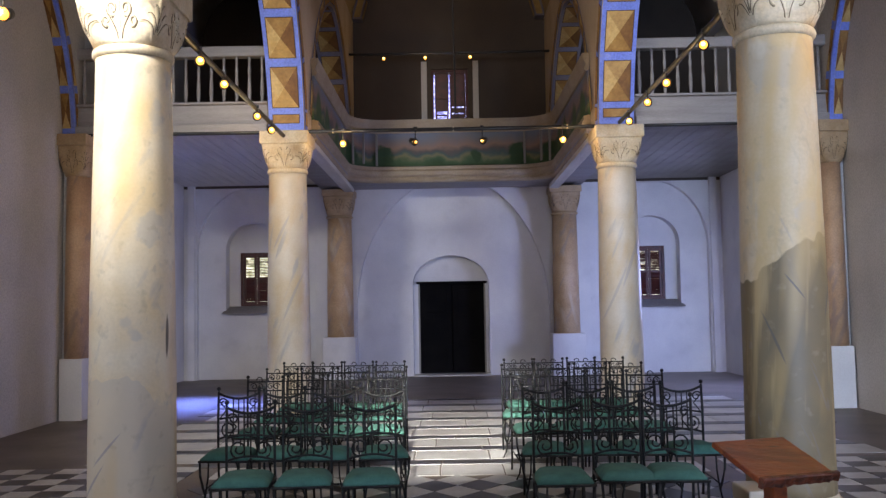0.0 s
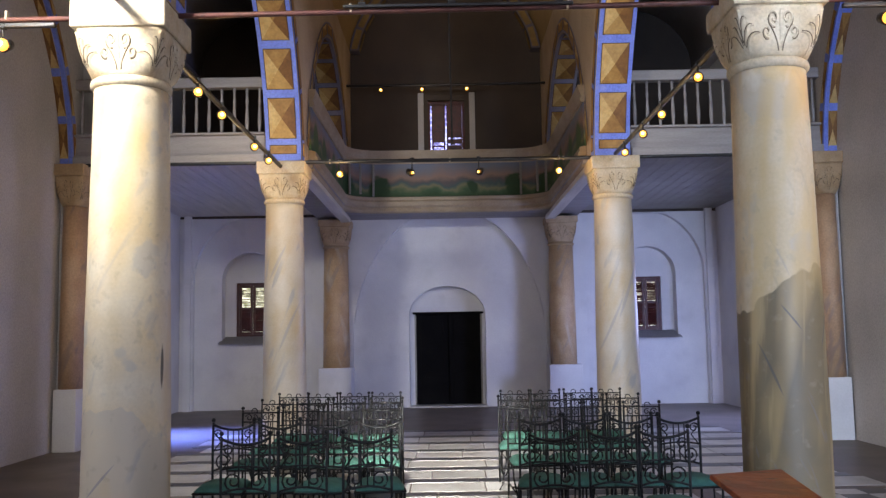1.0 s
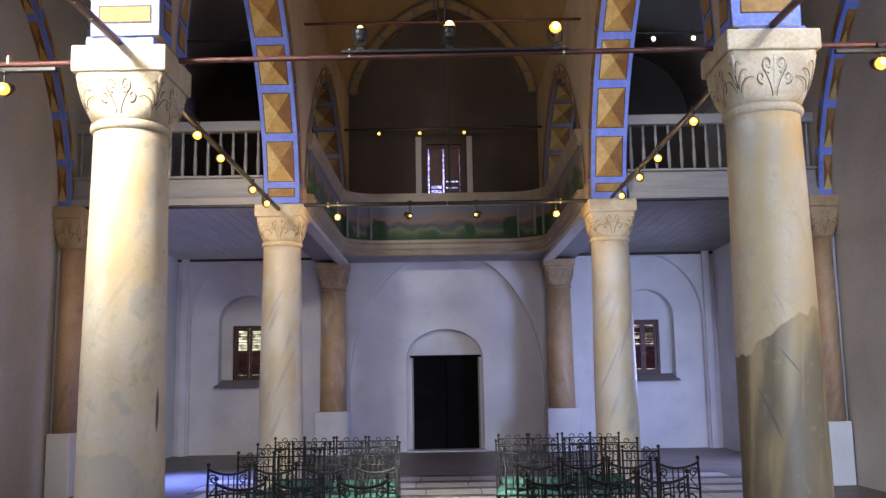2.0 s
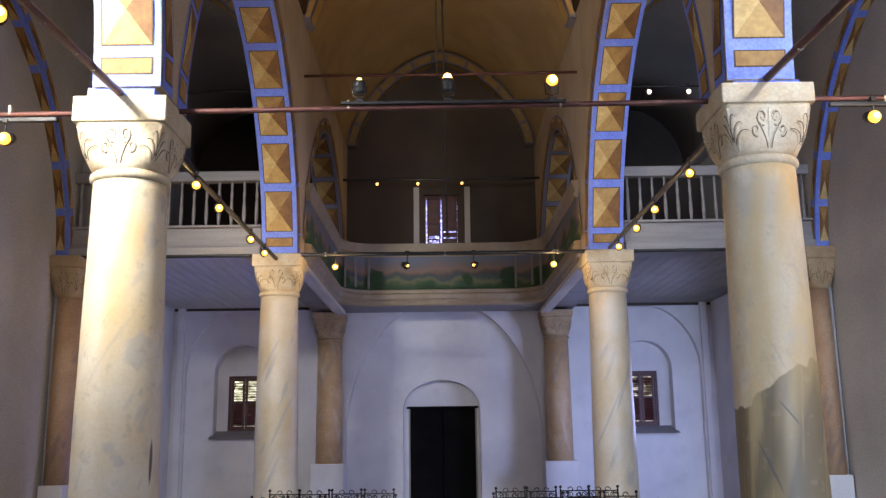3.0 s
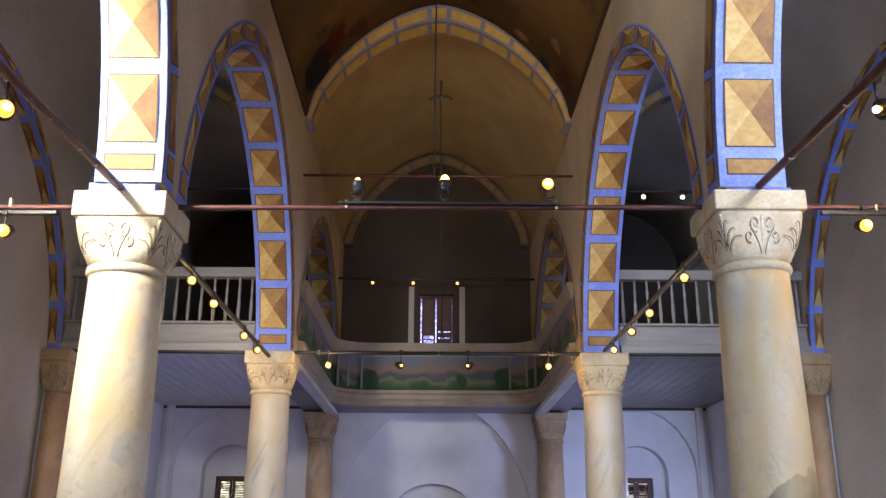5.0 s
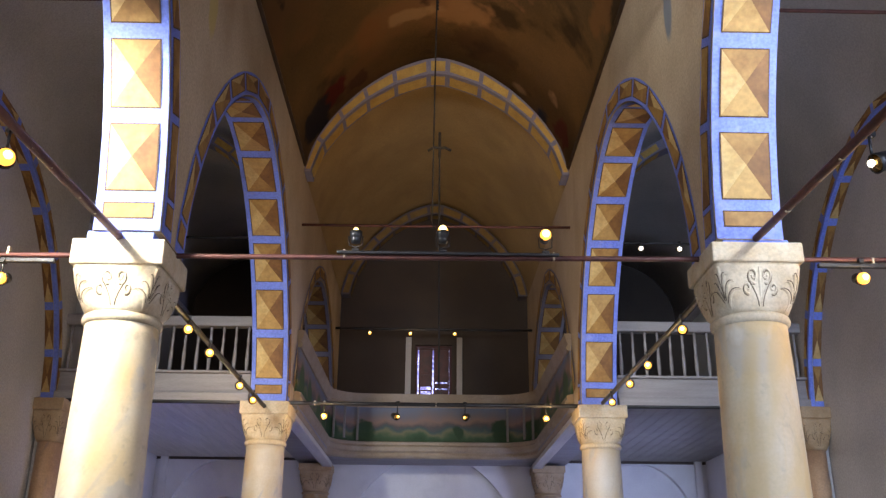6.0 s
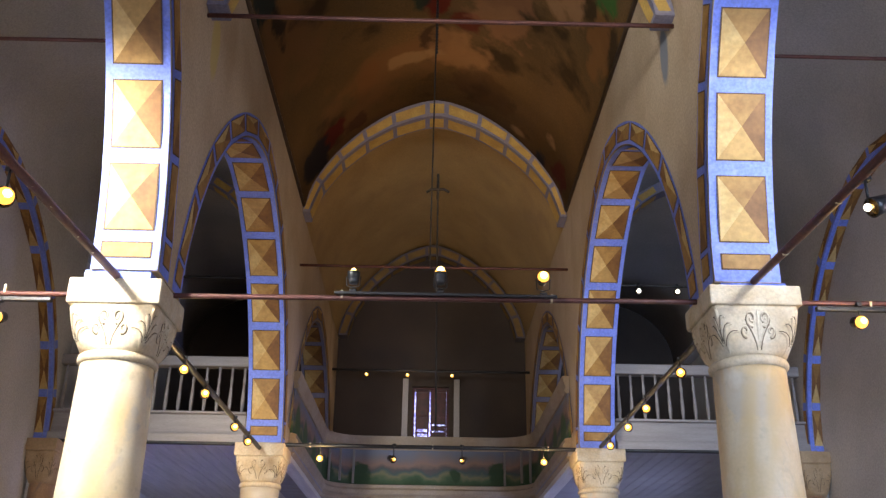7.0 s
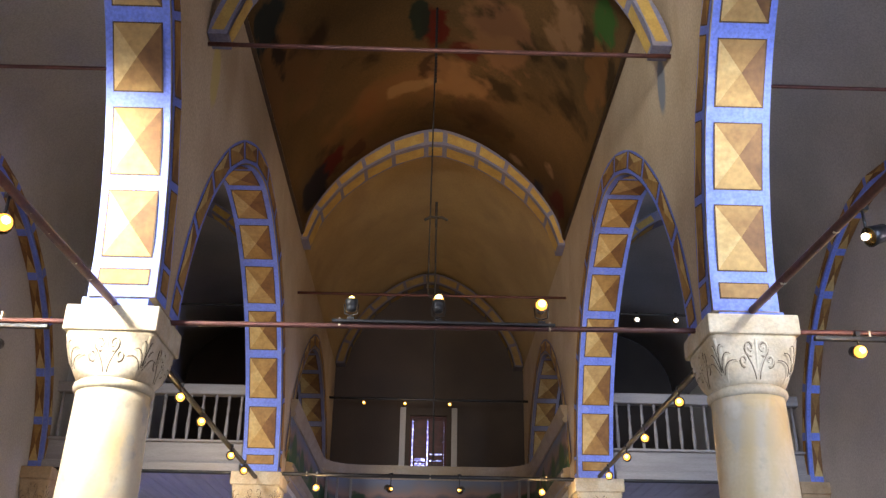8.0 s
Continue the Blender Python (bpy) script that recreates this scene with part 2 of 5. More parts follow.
def patch_below(m, colour, other, place_x, level, slope, wave):
    """Greyer colour below a wavering edge on a column shaft."""
    n, l = m.node_tree.nodes, m.node_tree.links
    bsdf = n["Principled BSDF"]
    old = bsdf.inputs["Base Color"].links[0].from_socket
    geo = n.new("ShaderNodeNewGeometry")
    sep = n.new("ShaderNodeSeparateXYZ")
    l.new(geo.outputs["Position"], sep.inputs[0])
    tex = n.new("ShaderNodeTexNoise")
    tex.inputs["Scale"].default_value, tex.inputs["Detail"].default_value = 2.6, 3.0
    l.new(geo.outputs["Position"], tex.inputs["Vector"])
    a = n.new("ShaderNodeMath")
    a.operation = 'MULTIPLY_ADD'
    a.inputs[1].default_value, a.inputs[2].default_value = -slope, slope * place_x - level - wave * 0.5
    l.new(sep.outputs["X"], a.inputs[0])
    b = n.new("ShaderNodeMath")
    b.operation = 'ADD'
    l.new(a.outputs[0], b.inputs[0])
    l.new(sep.outputs["Z"], b.inputs[1])
    c = n.new("ShaderNodeMath")
    c.operation = 'MULTIPLY_ADD'
    c.inputs[1].default_value = wave
    l.new(tex.outputs["Fac"], c.inputs[0])
    l.new(b.outputs[0], c.inputs[2])
    r = n.new("ShaderNodeMapRange")
    r.inputs[1].default_value, r.inputs[2].default_value, r.inputs[3].default_value, r.inputs[4].default_value = -0.008, 0.008, 1.0, 0.0
    l.new(c.outputs[0], r.inputs[0])
    blot = n.new("ShaderNodeTexNoise")
    blot.inputs["Scale"].default_value, blot.inputs["Detail"].default_value = 3.5, 5.0
    l.new(geo.outputs["Position"], blot.inputs["Vector"])
    under = n.new("ShaderNodeMix")
    under.data_type = 'RGBA'
    under.inputs[6].default_value, under.inputs[7].default_value = (*colour, 1), (*other, 1)
    l.new(blot.outputs["Fac"], under.inputs[0])
    mix = n.new("ShaderNodeMix")
    mix.data_type = 'RGBA'
    l.new(r.outputs[0], mix.inputs[0])
    l.new(old, mix.inputs[6])
    l.new(under.outputs[2], mix.inputs[7])
    l.new(mix.outputs[2], bsdf.inputs["Base Color"])


MARBLE_RIGHT = material("two_tone_marble", (0.66, 0.57, 0.40), (0.60, 0.46, 0.26), 2.2, 0.5, 0.06, fine_amount=0.10)
tint(MARBLE_RIGHT, (0.46, 0.42, 0.34), 2.6, 0.56, 0.05, 0.6, seed=2.0)
tint(MARBLE_RIGHT, (0.52, 0.36, 0.17), 1.6, 0.54, 0.16, 0.5, seed=6.0)
tint(MARBLE_RIGHT, (0.74, 0.70, 0.60), 5.0, 0.58, 0.12, 0.4, (1, 1, 0.6), seed=7.0)
patch_below(MARBLE_RIGHT, (0.13, 0.11, 0.075), (0.26, 0.19, 0.09), 2.49, 1.98, 0.75, 0.5)
patch_below(MARBLE_OLD, (0.50, 0.45, 0.36), (0.64, 0.54, 0.38), -2.49, 1.05, -0.3, 1.2)
for m in (MARBLE_RIGHT, MARBLE_OLD):
    tint(m, (0.34, 0.29, 0.20), 9.0, 0.60, 0.10, 0.35, seed=4.0)
    streaks(m, (0.20, 0.20, 0.24), 30 if m is MARBLE_OLD else -24, 0.65, 0.06, 0.28, 1.3, 0.07, seed=1.7, detail=4.0)
    streaks(m, (0.58, 0.40, 0.16), 10, 0.55, 0.15, 0.6, 1.8, 0.35, seed=8.0)
streaks(MARBLE_RIGHT, (0.18, 0.16, 0.13), -20, 0.60, 0.14, 0.35, 1.2, 0.16, seed=12.0, detail=5.0)
streaks(MARBLE_RIGHT, (0.58, 0.42, 0.20), 4, 0.56, 0.14, 0.6, 2.2, 0.14, seed=21.0, detail=4.0)
streaks(MARBLE_OLD, (0.34, 0.33, 0.33), 32, 0.60, 0.14, 0.5, 1.5, 0.12, seed=14.0, detail=4.0)
for x, z, length, lean in ((2.31, 1.32, 0.30, -19), (2.47, 1.68, 0.18, -37), (2.74, 1.60, 0.28, 16)):
    daub(MARBLE_RIGHT, (x, 6.7, z), (0.008, 0.6, length * 0.65), (0.11, 0.10, 0.09), 0.75, 0.6, lean)
for x, z, length, lean in ((-2.60, 0.56, 0.30, 42), (-2.68, 0.36, 0.30, 35)):
    daub(MARBLE_OLD, (x, 6.7, z), (0.010, 0.6, length * 0.60), (0.16, 0.16, 0.26), 0.5, 0.6, lean)
daub(MARBLE_OLD, (-2.195, 6.85, 1.4), (0.007, 0.25, 0.17), (0.05, 0.035, 0.02), 0.9, 0.1)
for x, z, length, lean in ((2.62, 2.2, 0.9, 20), (2.36, 1.7, 0.8, 24), (-2.36, 1.8, 0.9, 22), (-2.55, 2.7, 0.6, 26)):
    daub(MARBLE, (x, 13.4, z), (0.022, 0.6, length * 0.5), (0.30, 0.30, 0.33), 0.5, 0.6, lean)
ROSE = material("rose_marble", (0.54, 0.36, 0.22), (0.45, 0.27, 0.15), 2.0, 0.5, 0.12)
streaks(ROSE, (0.30, 0.21, 0.17), 25, 0.58, 0.06, 0.8, 1.4, 0.16)
streaks(ROSE, (0.46, 0.33, 0.20), 20, 0.60, 0.1, 0.6, 1.2, 0.2, seed=4.0)
TAN_MARBLE = material("tan_veined_marble", (0.60, 0.42, 0.25), (0.48, 0.31, 0.16), 2.4, 0.5, 0.12)
streaks(TAN_MARBLE, (0.30, 0.25, 0.22), 25, 0.58, 0.08, 0.6, 1.2, 0.14, detail=4.0)
streaks(TAN_MARBLE, (0.58, 0.50, 0.38), -14, 0.56, 0.12, 0.6, 1.4, 0.22, seed=4.0, detail=4.0)
STONE = material("carved_marble", (0.66, 0.58, 0.42), (0.55, 0.43, 0.26), 5.0, 0.6, 0.3)
TAN_STONE = material("tan_carved_stone", (0.50, 0.36, 0.21), (0.40, 0.27, 0.14), 5.0, 0.6, 0.4)
GROOVE = material("dark_groove_lines", (0.20, 0.155, 0.095), (0.13, 0.10, 0.06), 8.0, 0.8, 0.2)
WOOD_WHITE = material("white_painted_wood", (0.36, 0.345, 0.345), (0.29, 0.27, 0.27), 2.0, 0.6, 0.2, stretch=(0.5, 6, 6))
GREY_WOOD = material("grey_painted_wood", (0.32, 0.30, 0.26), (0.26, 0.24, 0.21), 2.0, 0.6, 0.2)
# boards and beams under the gallery, lamp light put into their pale colour
LIT_WOOD = material("lit_gallery_boards", (0.78, 0.74, 0.65), (0.66, 0.62, 0.54), 2.0, 0.6, 0.2, stretch=(5, 0.4, 1))
TRIM = material("cream_moulding_paint", (0.46, 0.37, 0.25), (0.38, 0.29, 0.18), 2.5, 0.6, 0.2)
IRON = material("wrought_iron", (0.018, 0.02, 0.02), (0.03, 0.03, 0.03), 20.0, 0.45, 0.2, metal=0.6)
ROD_RED = material("rusty_red_iron", (0.13, 0.045, 0.035), (0.08, 0.03, 0.025), 8.0, 0.55, 0.3, metal=0.3)
BLACK = material("black_metal", (0.012, 0.012, 0.012), (0.02, 0.02, 0.02), 20.0, 0.4, 0.1)
CORD = material("dull_black_iron", (0.010, 0.009, 0.008), (0.018, 0.014, 0.012), 20.0, 0.8, 0.1)
DOOR = material("black_door_paint", (0.004, 0.004, 0.0045), (0.007, 0.0065, 0.0065), 3.0, 0.9, 0.2)
DOOR.node_tree.nodes["Principled BSDF"].inputs["Specular IOR Level"].default_value = 0.1
# plaster above the gallery; its shade is put into the dark colour
SHADED_PLASTER = material("shaded_wall_plaster", (0.085, 0.065, 0.05), (0.06, 0.048, 0.04), 0.8, 0.9, 0.2)
SHUTTER = material("dark_red_shutter_wood", (0.085, 0.013, 0.008), (0.05, 0.009, 0.006), 6.0, 0.5, 0.2)
CLOTH = material("green_velvet", (0.065, 0.19, 0.145), (0.045, 0.14, 0.11), 12.0, 0.85, 0.3, fine=120.0)
LECTERN = material("orange_varnished_wood", (0.34, 0.072, 0.012), (0.22, 0.042, 0.008), 2.5, 0.28, 0.2, stretch=(1, 6, 6))
tint(LECTERN, (0.12, 0.025, 0.008), 3.0, 0.56, 0.08, 0.6, (1, 7, 7))
tint(LECTERN, (0.42, 0.13, 0.03), 5.0, 0.57, 0.10, 0.6, (1, 5, 5), seed=2.0)
tint(LECTERN, (0.05, 0.012, 0.006), 14.0, 0.63, 0.05, 0.7, (1, 4, 4), seed=5.0)
LEDGE = material("worn_dark_red_wood", (0.20, 0.045, 0.014), (0.07, 0.02, 0.010), 14.0, 0.5, 0.4, stretch=(1, 4, 4))
TILE_WHITE = material("white_marble_tile", (0.66, 0.65, 0.62), (0.50, 0.48, 0.45), 2.5, 0.30, 0.1)
TILE_DARK = material("black_marble_tile", (0.022, 0.020, 0.020), (0.045, 0.038, 0.036), 3.0, 0.32, 0.1)
GROUT = material("worn_grey_floor", (0.17, 0.14, 0.115), (0.11, 0.09, 0.075), 1.5, 0.5, 0.25)
BULB = glow("warm_bulb", (1.0, 0.48, 0.07), 1.5)
HOT = glow("warm_bulb_core", (1.0, 0.72, 0.26), 4.0)
BRASS = material("warm_brass_reflector", (0.75, 0.48, 0.16), (0.60, 0.36, 0.10), 20.0, 0.25, 0.1, metal=1.0)
LENS = glow("white_lamp_lens", (1.0, 0.9, 0.75), 3.0)

# ---------- mesh helpers ----------


def part(name, bm, mat, parent=None, label="", smooth=False):
    me = bpy.data.meshes.new(name)
    if smooth:
        for f in bm.faces:
            f.smooth = True
    bm.to_mesh(me)
    bm.free()
    for m in (mat if isinstance(mat, (list, tuple)) else [mat]):
        me.materials.append(m)
    ob = new(name, me)
    ob.parent = parent
    if label:
        tagged(ob, label)
    return ob


def thing(name, label, category, place=(0, 0, 0), turn=0.0, group="", kind=""):
    ob = new(name)
    ob.matrix_world = pose(*place, 0, 0, turn)
    ob.empty_display_size = 0.1
    return tagged(ob, label, category, group, kind)


def setting(name, bm, mat, label, category, smooth=False):
    return tagged(part(name, bm, mat, smooth=smooth), label, category, kind="structure")


def box(bm, x0, x1, y0, y1, z0, z1, bevel=0.0, index=0):
    v = [bm.verts.new(p) for p in ((x0, y0, z0), (x1, y0, z0), (x1, y1, z0), (x0, y1, z0), (x0, y0, z1), (x1, y0, z1), (x1, y1, z1), (x0, y1, z1))]
    fs = [bm.faces.new([v[i] for i in q]) for q in ((3, 2, 1, 0), (4, 5, 6, 7), (0, 1, 5, 4), (1, 2, 6, 5), (2, 3, 7, 6), (3, 0, 4, 7))]
    for f in fs:
        f.material_index = index
    if bevel:
        bmesh.ops.bevel(bm, geom=list({e for f in fs for e in f.edges}), offset=bevel, segments=2, affect='EDGES', profile=0.5)
    return fs


def boxed(x0, x1, y0, y1, z0, z1, bevel=0.0):
    bm = bmesh.new()
    box(bm, x0, x1, y0, y1, z0, z1, bevel)
    return bm


def lathe(bm, profile, seg=32, cx=0.0, cy=0.0, a0=0.0, a1=2 * math.pi, wobble=0.0):
    full = abs(a1 - a0 - 2 * math.pi) < 1e-6
    n = seg if full else seg + 1
    rings = []
    for r, z in profile:
        ring = []
        for i in range(n):
            a = a0 + (a1 - a0) * i / seg
            rr = r * (1 + wobble * noise.noise(Vector((cx + math.cos(a), cy + math.sin(a), z * 1.5))))
            ring.append(bm.verts.new((cx + rr * math.cos(a), cy + rr * math.sin(a), z)))
        rings.append(ring)
    for a, b in zip(rings, rings[1:]):
        for i in range(seg):
            j = (i + 1) % n
            bm.faces.new((a[i], a[j], b[j], b[i]))
    if full:
        if profile[0][0] > 1e-4:
            bm.faces.new(rings[0][::-1])
        if profile[-1][0] > 1e-4:
            bm.faces.new(rings[-1])
    return rings


def tube(bm, pts, r, seg=6, index=0):
    pts = [Vector(p) for p in pts]
    rings = []
    up = Vector((0.13, 0.31, 0.94)).normalized()
    for i, p in enumerate(pts):
        d = (pts[min(i + 1, len(pts) - 1)] - pts[max(i - 1, 0)]).normalized()
        ref = up if abs(d.dot(up)) < 0.95 else Vector((1, 0.1, 0))
        u = d.cross(ref).normalized()
        w = d.cross(u)
        rings.append([bm.verts.new(p + (u * math.cos(2 * math.pi * k / seg) + w * math.sin(2 * math.pi * k / seg)) * r) for k in range(seg)])
    for a, b in zip(rings, rings[1:]):
        for k in range(seg):
            f = bm.faces.new((a[k], a[(k + 1) % seg], b[(k + 1) % seg], b[k]))
            f.material_index = index
            f.smooth = True
    bm.faces.new(rings[0][::-1]).material_index = index
    bm.faces.new(rings[-1]).material_index = index


def ball(bm, c, r, seg=10, rings=6):
    prof = [(max(1e-5, r * math.sin(math.pi * i / rings)), -r * math.cos(math.pi * i / rings)) for i in range(rings + 1)]
    before = set(bm.verts)
    lathe(bm, prof, seg)
    bmesh.ops.translate(bm, verts=[v for v in bm.verts if v not in before], vec=c)


# ---------- plan ----------
COL_X = 2.49                    # column lines left and right of the axis
ROWS_Y = (0.26, 6.97, 13.68)    # free-standing columns
WALL_Y = 20.4                   # entrance wall
EAST_Y = -6.2
AX = 6.05                       # aisle walls
CAP_TOP = 4.22
X_IN, X_OUT = 2.18, 2.71        # arcade wall faces
CORNICE = 8.15
VAULT_R = 2.13
BAYS = [(-6.45 + 6.71 * i + 0.335, -6.45 + 6.71 * (i + 1) - 0.335) for i in range(3)] + [(14.02, 20.06)]
BAYS = [((a + b) / 2, (b - a) / 2) for a, b in BAYS]
RISES = (3.5, 3.5, 3.04, 3.04)
POWERS = (1.85, 1.85, 1.75, 1.75)


def arch_points(half, rise, n=40, power=2.0):
    """A round arch; a power below 2 gives a faintly pointed one."""
    pts = []
    for i in range(n + 1):
        c, s = math.cos(math.pi * i / n), math.sin(math.pi * i / n)
        pts.append((-half * math.copysign(abs(c) ** (2 / power), c), rise * max(s, 0.0) ** (2 / power)))
    return pts


# arcade walls
for side, nm in ((-1, "wall_arcade_left"), (1, "wall_arcade_right")):
    bm = bmesh.new()
    line = []
    for (cy, half), rise, power in zip(BAYS, RISES, POWERS):
        line += [(cy + u, CAP_TOP + w) for u, w in arch_points(half, rise, 48, power)]
    line = [(EAST_Y, CAP_TOP)] + [p for p in line if p[0] > EAST_Y + 0.05] + [(WALL_Y, CAP_TOP)]
    if line[1][1] > CAP_TOP:
        line[0] = (EAST_Y, line[1][1])
    xa, xb = side * X_IN, side * X_OUT
    cols = [[bm.verts.new((x, y, z)) for x, z in ((xa, z0), (xb, z0), (xb, 8.6), (xa, 8.6))] for y, z0 in line]
    for a, b in zip(cols, cols[1:]):
        for i in range(4):
            j = (i + 1) % 4
            bm.faces.new((a[i], b[i], b[j], a[j]))
    bmesh.ops.recalc_face_normals(bm, faces=bm.faces)
    setting(nm, bm, NAVE, "cream plastered nave arcade wall on arches", "wall")


def bands_and_panels(side, cy, half, bay):
    """Blue bands and ochre panels on the soffit and nave face of one arch."""
    th = thing("arch_decoration", "painted arch band of blue frames and ochre pyramid panels", "arch", group="arcade arches")
    rise = RISES[bay]
    pts = [p for p in arch_points(half, rise, 60, POWERS[bay]) if bay < 3 or p[1] > 0.3]
    xm = side * (X_IN + X_OUT) / 2
    w = (X_OUT - X_IN) / 2
    # soffit band
    bm = bmesh.new()
    rows = []
    for i, (u, z) in enumerate(pts):
        k = 0.994
        rows.append([bm.verts.new((xm + s * (w - 0.004), cy + u * k, CAP_TOP + max(z * k, 0.004))) for s in (-1, 1)])
    for a, b in zip(rows, rows[1:]):
        bm.faces.new((a[0], a[1], b[1], b[0]))
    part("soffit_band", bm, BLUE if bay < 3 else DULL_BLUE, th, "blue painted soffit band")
    # face band
    bm = bmesh.new()
    rows = []
    ring = 0.27
    for u, z in pts:
        r0 = (u, z)
        r1 = (u * (half + ring) / half, z * (rise + ring) / rise)
        rows.append([bm.verts.new((side * (X_IN - 0.006), cy + q[0], CAP_TOP + q[1] + 0.006)) for q in (r0, r1)])
    for a, b in zip(rows, rows[1:]):
        bm.faces.new((a[0], a[1], b[1], b[0]))
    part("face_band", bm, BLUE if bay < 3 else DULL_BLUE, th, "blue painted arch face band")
    # arc length table
    fine = arch_points(half, rise, 400, POWERS[bay])
    acc = [0.0]
    for p, q in zip(fine, fine[1:]):
        acc.append(acc[-1] + math.dist(p, q))
    total = acc[-1]

    def at(s):
        i = int(np.searchsorted(acc, min(max(s, 0.0), total)))
        i = min(max(i, 1), 400)
        f = (s - acc[i - 1]) / (acc[i] - acc[i - 1])
        p = [fine[i - 1][k] + f * (fine[i][k] - fine[i - 1][k]) for k in (0, 1)]
        d = Vector((fine[i][0] - fine[i - 1][0], fine[i][1] - fine[i - 1][1])).normalized()
        return Vector(p), Vector((d[1], -d[0]))   # place and the way inward

    n = 14 if bay == 1 else 12
    mod = (total - 2 * 0.27) / n
    spans = [(0.10, 0.24, True)] + [(0.27 + mod * i + 0.06, 0.27 + mod * (i + 1) - 0.06, False) for i in range(n)] + [(total - 0.24, total - 0.10, True)]
    rnd = random.Random(int(7 + bay * 10 + side))
    for s0, s1, small in spans:
        if small and bay == 3:
            continue
        # on the soffit
        (p0, n0), (p1, n1) = at(s0), at(s1)
        mid, nm_ = at((s0 + s1) / 2)
        x0, x1 = xm - (w - 0.075), xm + (w - 0.075)

        def spot3(x, p, nn, lift):
            q = p + nn * lift
            return (x, cy + q[0], CAP_TOP + q[1])
        bm = bmesh.new()
        o = [bm.verts.new(spot3(x, p, nn, 0.022)) for x, p, nn in ((x0 - 0.012, p0, n0), (x1 + 0.012, p0, n0), (x1 + 0.012, p1, n1), (x0 - 0.012, p1, n1))]
        bm.faces.new(o).material_index = 3
        e = 0.012
        (q0, m0), (q1, m1) = at(s0 + e), at(s1 - e)
        c = [bm.verts.new(spot3(x, p, nn, 0.026)) for x, p, nn in ((x0, q0, m0), (x1, q0, m0), (x1, q1, m1), (x0, q1, m1))]
        if small:
            bm.faces.new(c).material_index = 1
        else:
            top = bm.verts.new(sum((v.co for v in c), Vector()) / 4 + Vector((0, nm_[0], nm_[1])) * 0.022)
            # near edge, right, far edge, left: each pyramid shows a light, a dark and two middle sides
            flip = (s0 + s1) / 2 > total / 2
            tones = [4 if not flip else 1, 2, 1 if not flip else 4, 0]
            if rnd.random() < 0.25:
                tones[0], tones[2] = tones[2], tones[0]
            for i in range(4):
                bm.faces.new((c[i], c[(i + 1) % 4], top)).material_index = tones[i]
        part("panel", bm, [P_LIGHT, P_MID, P_DARK, P_LINE, P_SOFT], th)
        # on the nave face
        bm = bmesh.new()
        (p0, n0), (p1, n1) = at(s0 - 0.025), at(s1 + 0.025)
        (q0, m0), (q1, m1) = at(s0 - 0.013), at(s1 + 0.013)

        def face(p, nn, out, lift):
            q = p - nn * out
            return (side * (X_IN - lift), cy + q[0], CAP_TOP + q[1] + 0.004)
        o = [bm.verts.new(face(p, nn, r, 0.010)) for p, nn, r in ((p0, n0, 0.050), (p1, n1, 0.050), (p1, n1, 0.245), (p0, n0, 0.245))]
        bm.faces.new(o).material_index = 3
        c = [bm.verts.new(face(p, nn, r, 0.013)) for p, nn, r in ((q0, m0, 0.060), (q1, m1, 0.060), (q1, m1, 0.235), (q0, m0, 0.235))]
        top = bm.verts.new(face(mid, nm_, 0.145, 0.026))
        for i in range(4):
            bm.faces.new((c[i], c[(i + 1) % 4], top)).material_index = (1, 2, 0, 1)[i] if not small else 1
        part("face_panel", bm, [P_LIGHT, P_MID, P_DARK, P_LINE], th)


for side in (-1, 1):
    for bay in (1, 2, 3):
        bands_and_panels(side, *BAYS[bay], bay)

# ---------- vaults and ceilings ----------


def profile(a, power):
    """Point of an arch of half span 1 and rise 1 at angle a; a power below 2 is blunt pointed."""
    c, s = math.cos(a), max(0.0, math.sin(a))
    q = (abs(c) ** power + s ** power) ** (-1 / power)
    return q * c, q * s


def barrel(name, x0, x1, spring, rise, y0, y1, mat, label, power=2.0, n=48):
    bm = bmesh.new()
    cx, r = (x0 + x1) / 2, (x1 - x0) / 2
    rings = []
    ys = [y0 + (y1 - y0) * k / 12 for k in range(13)]
    for extra in (0.0, 0.18):
        rings.append([[bm.verts.new((cx - (r + extra) * profile(math.pi * i / n, power)[0], y, spring + (rise + extra) * profile(math.pi * i / n, power)[1])) for i in range(n + 1)] for y in ys])
    for layer in rings:
        for a, b in zip(layer, layer[1:]):
            for i in range(n):
                bm.faces.new((a[i], a[i + 1], b[i + 1], b[i]))
    for k in (0, 12):
        for i in range(n):
            bm.faces.new((rings[0][k][i], rings[0][k][i + 1], rings[1][k][i + 1], rings[1][k][i]))
    bmesh.ops.recalc_face_normals(bm, faces=bm.faces)
    return setting(name, bm, mat, label, "ceiling", smooth=True)


VAULT_POWER = 1.6
barrel("ceiling_nave_fresco", -VAULT_R, VAULT_R, CORNICE, 2.08, EAST_Y, 13.72, FRESCO, "blunt pointed barrel vault with a dark brown faded fresco", VAULT_POWER)
barrel("ceiling_nave_west", -2.17, 2.17, CORNICE - 0.1, 2.32, 13.724, WALL_Y, VAULT, "plain ochre plastered barrel vault", VAULT_POWER)
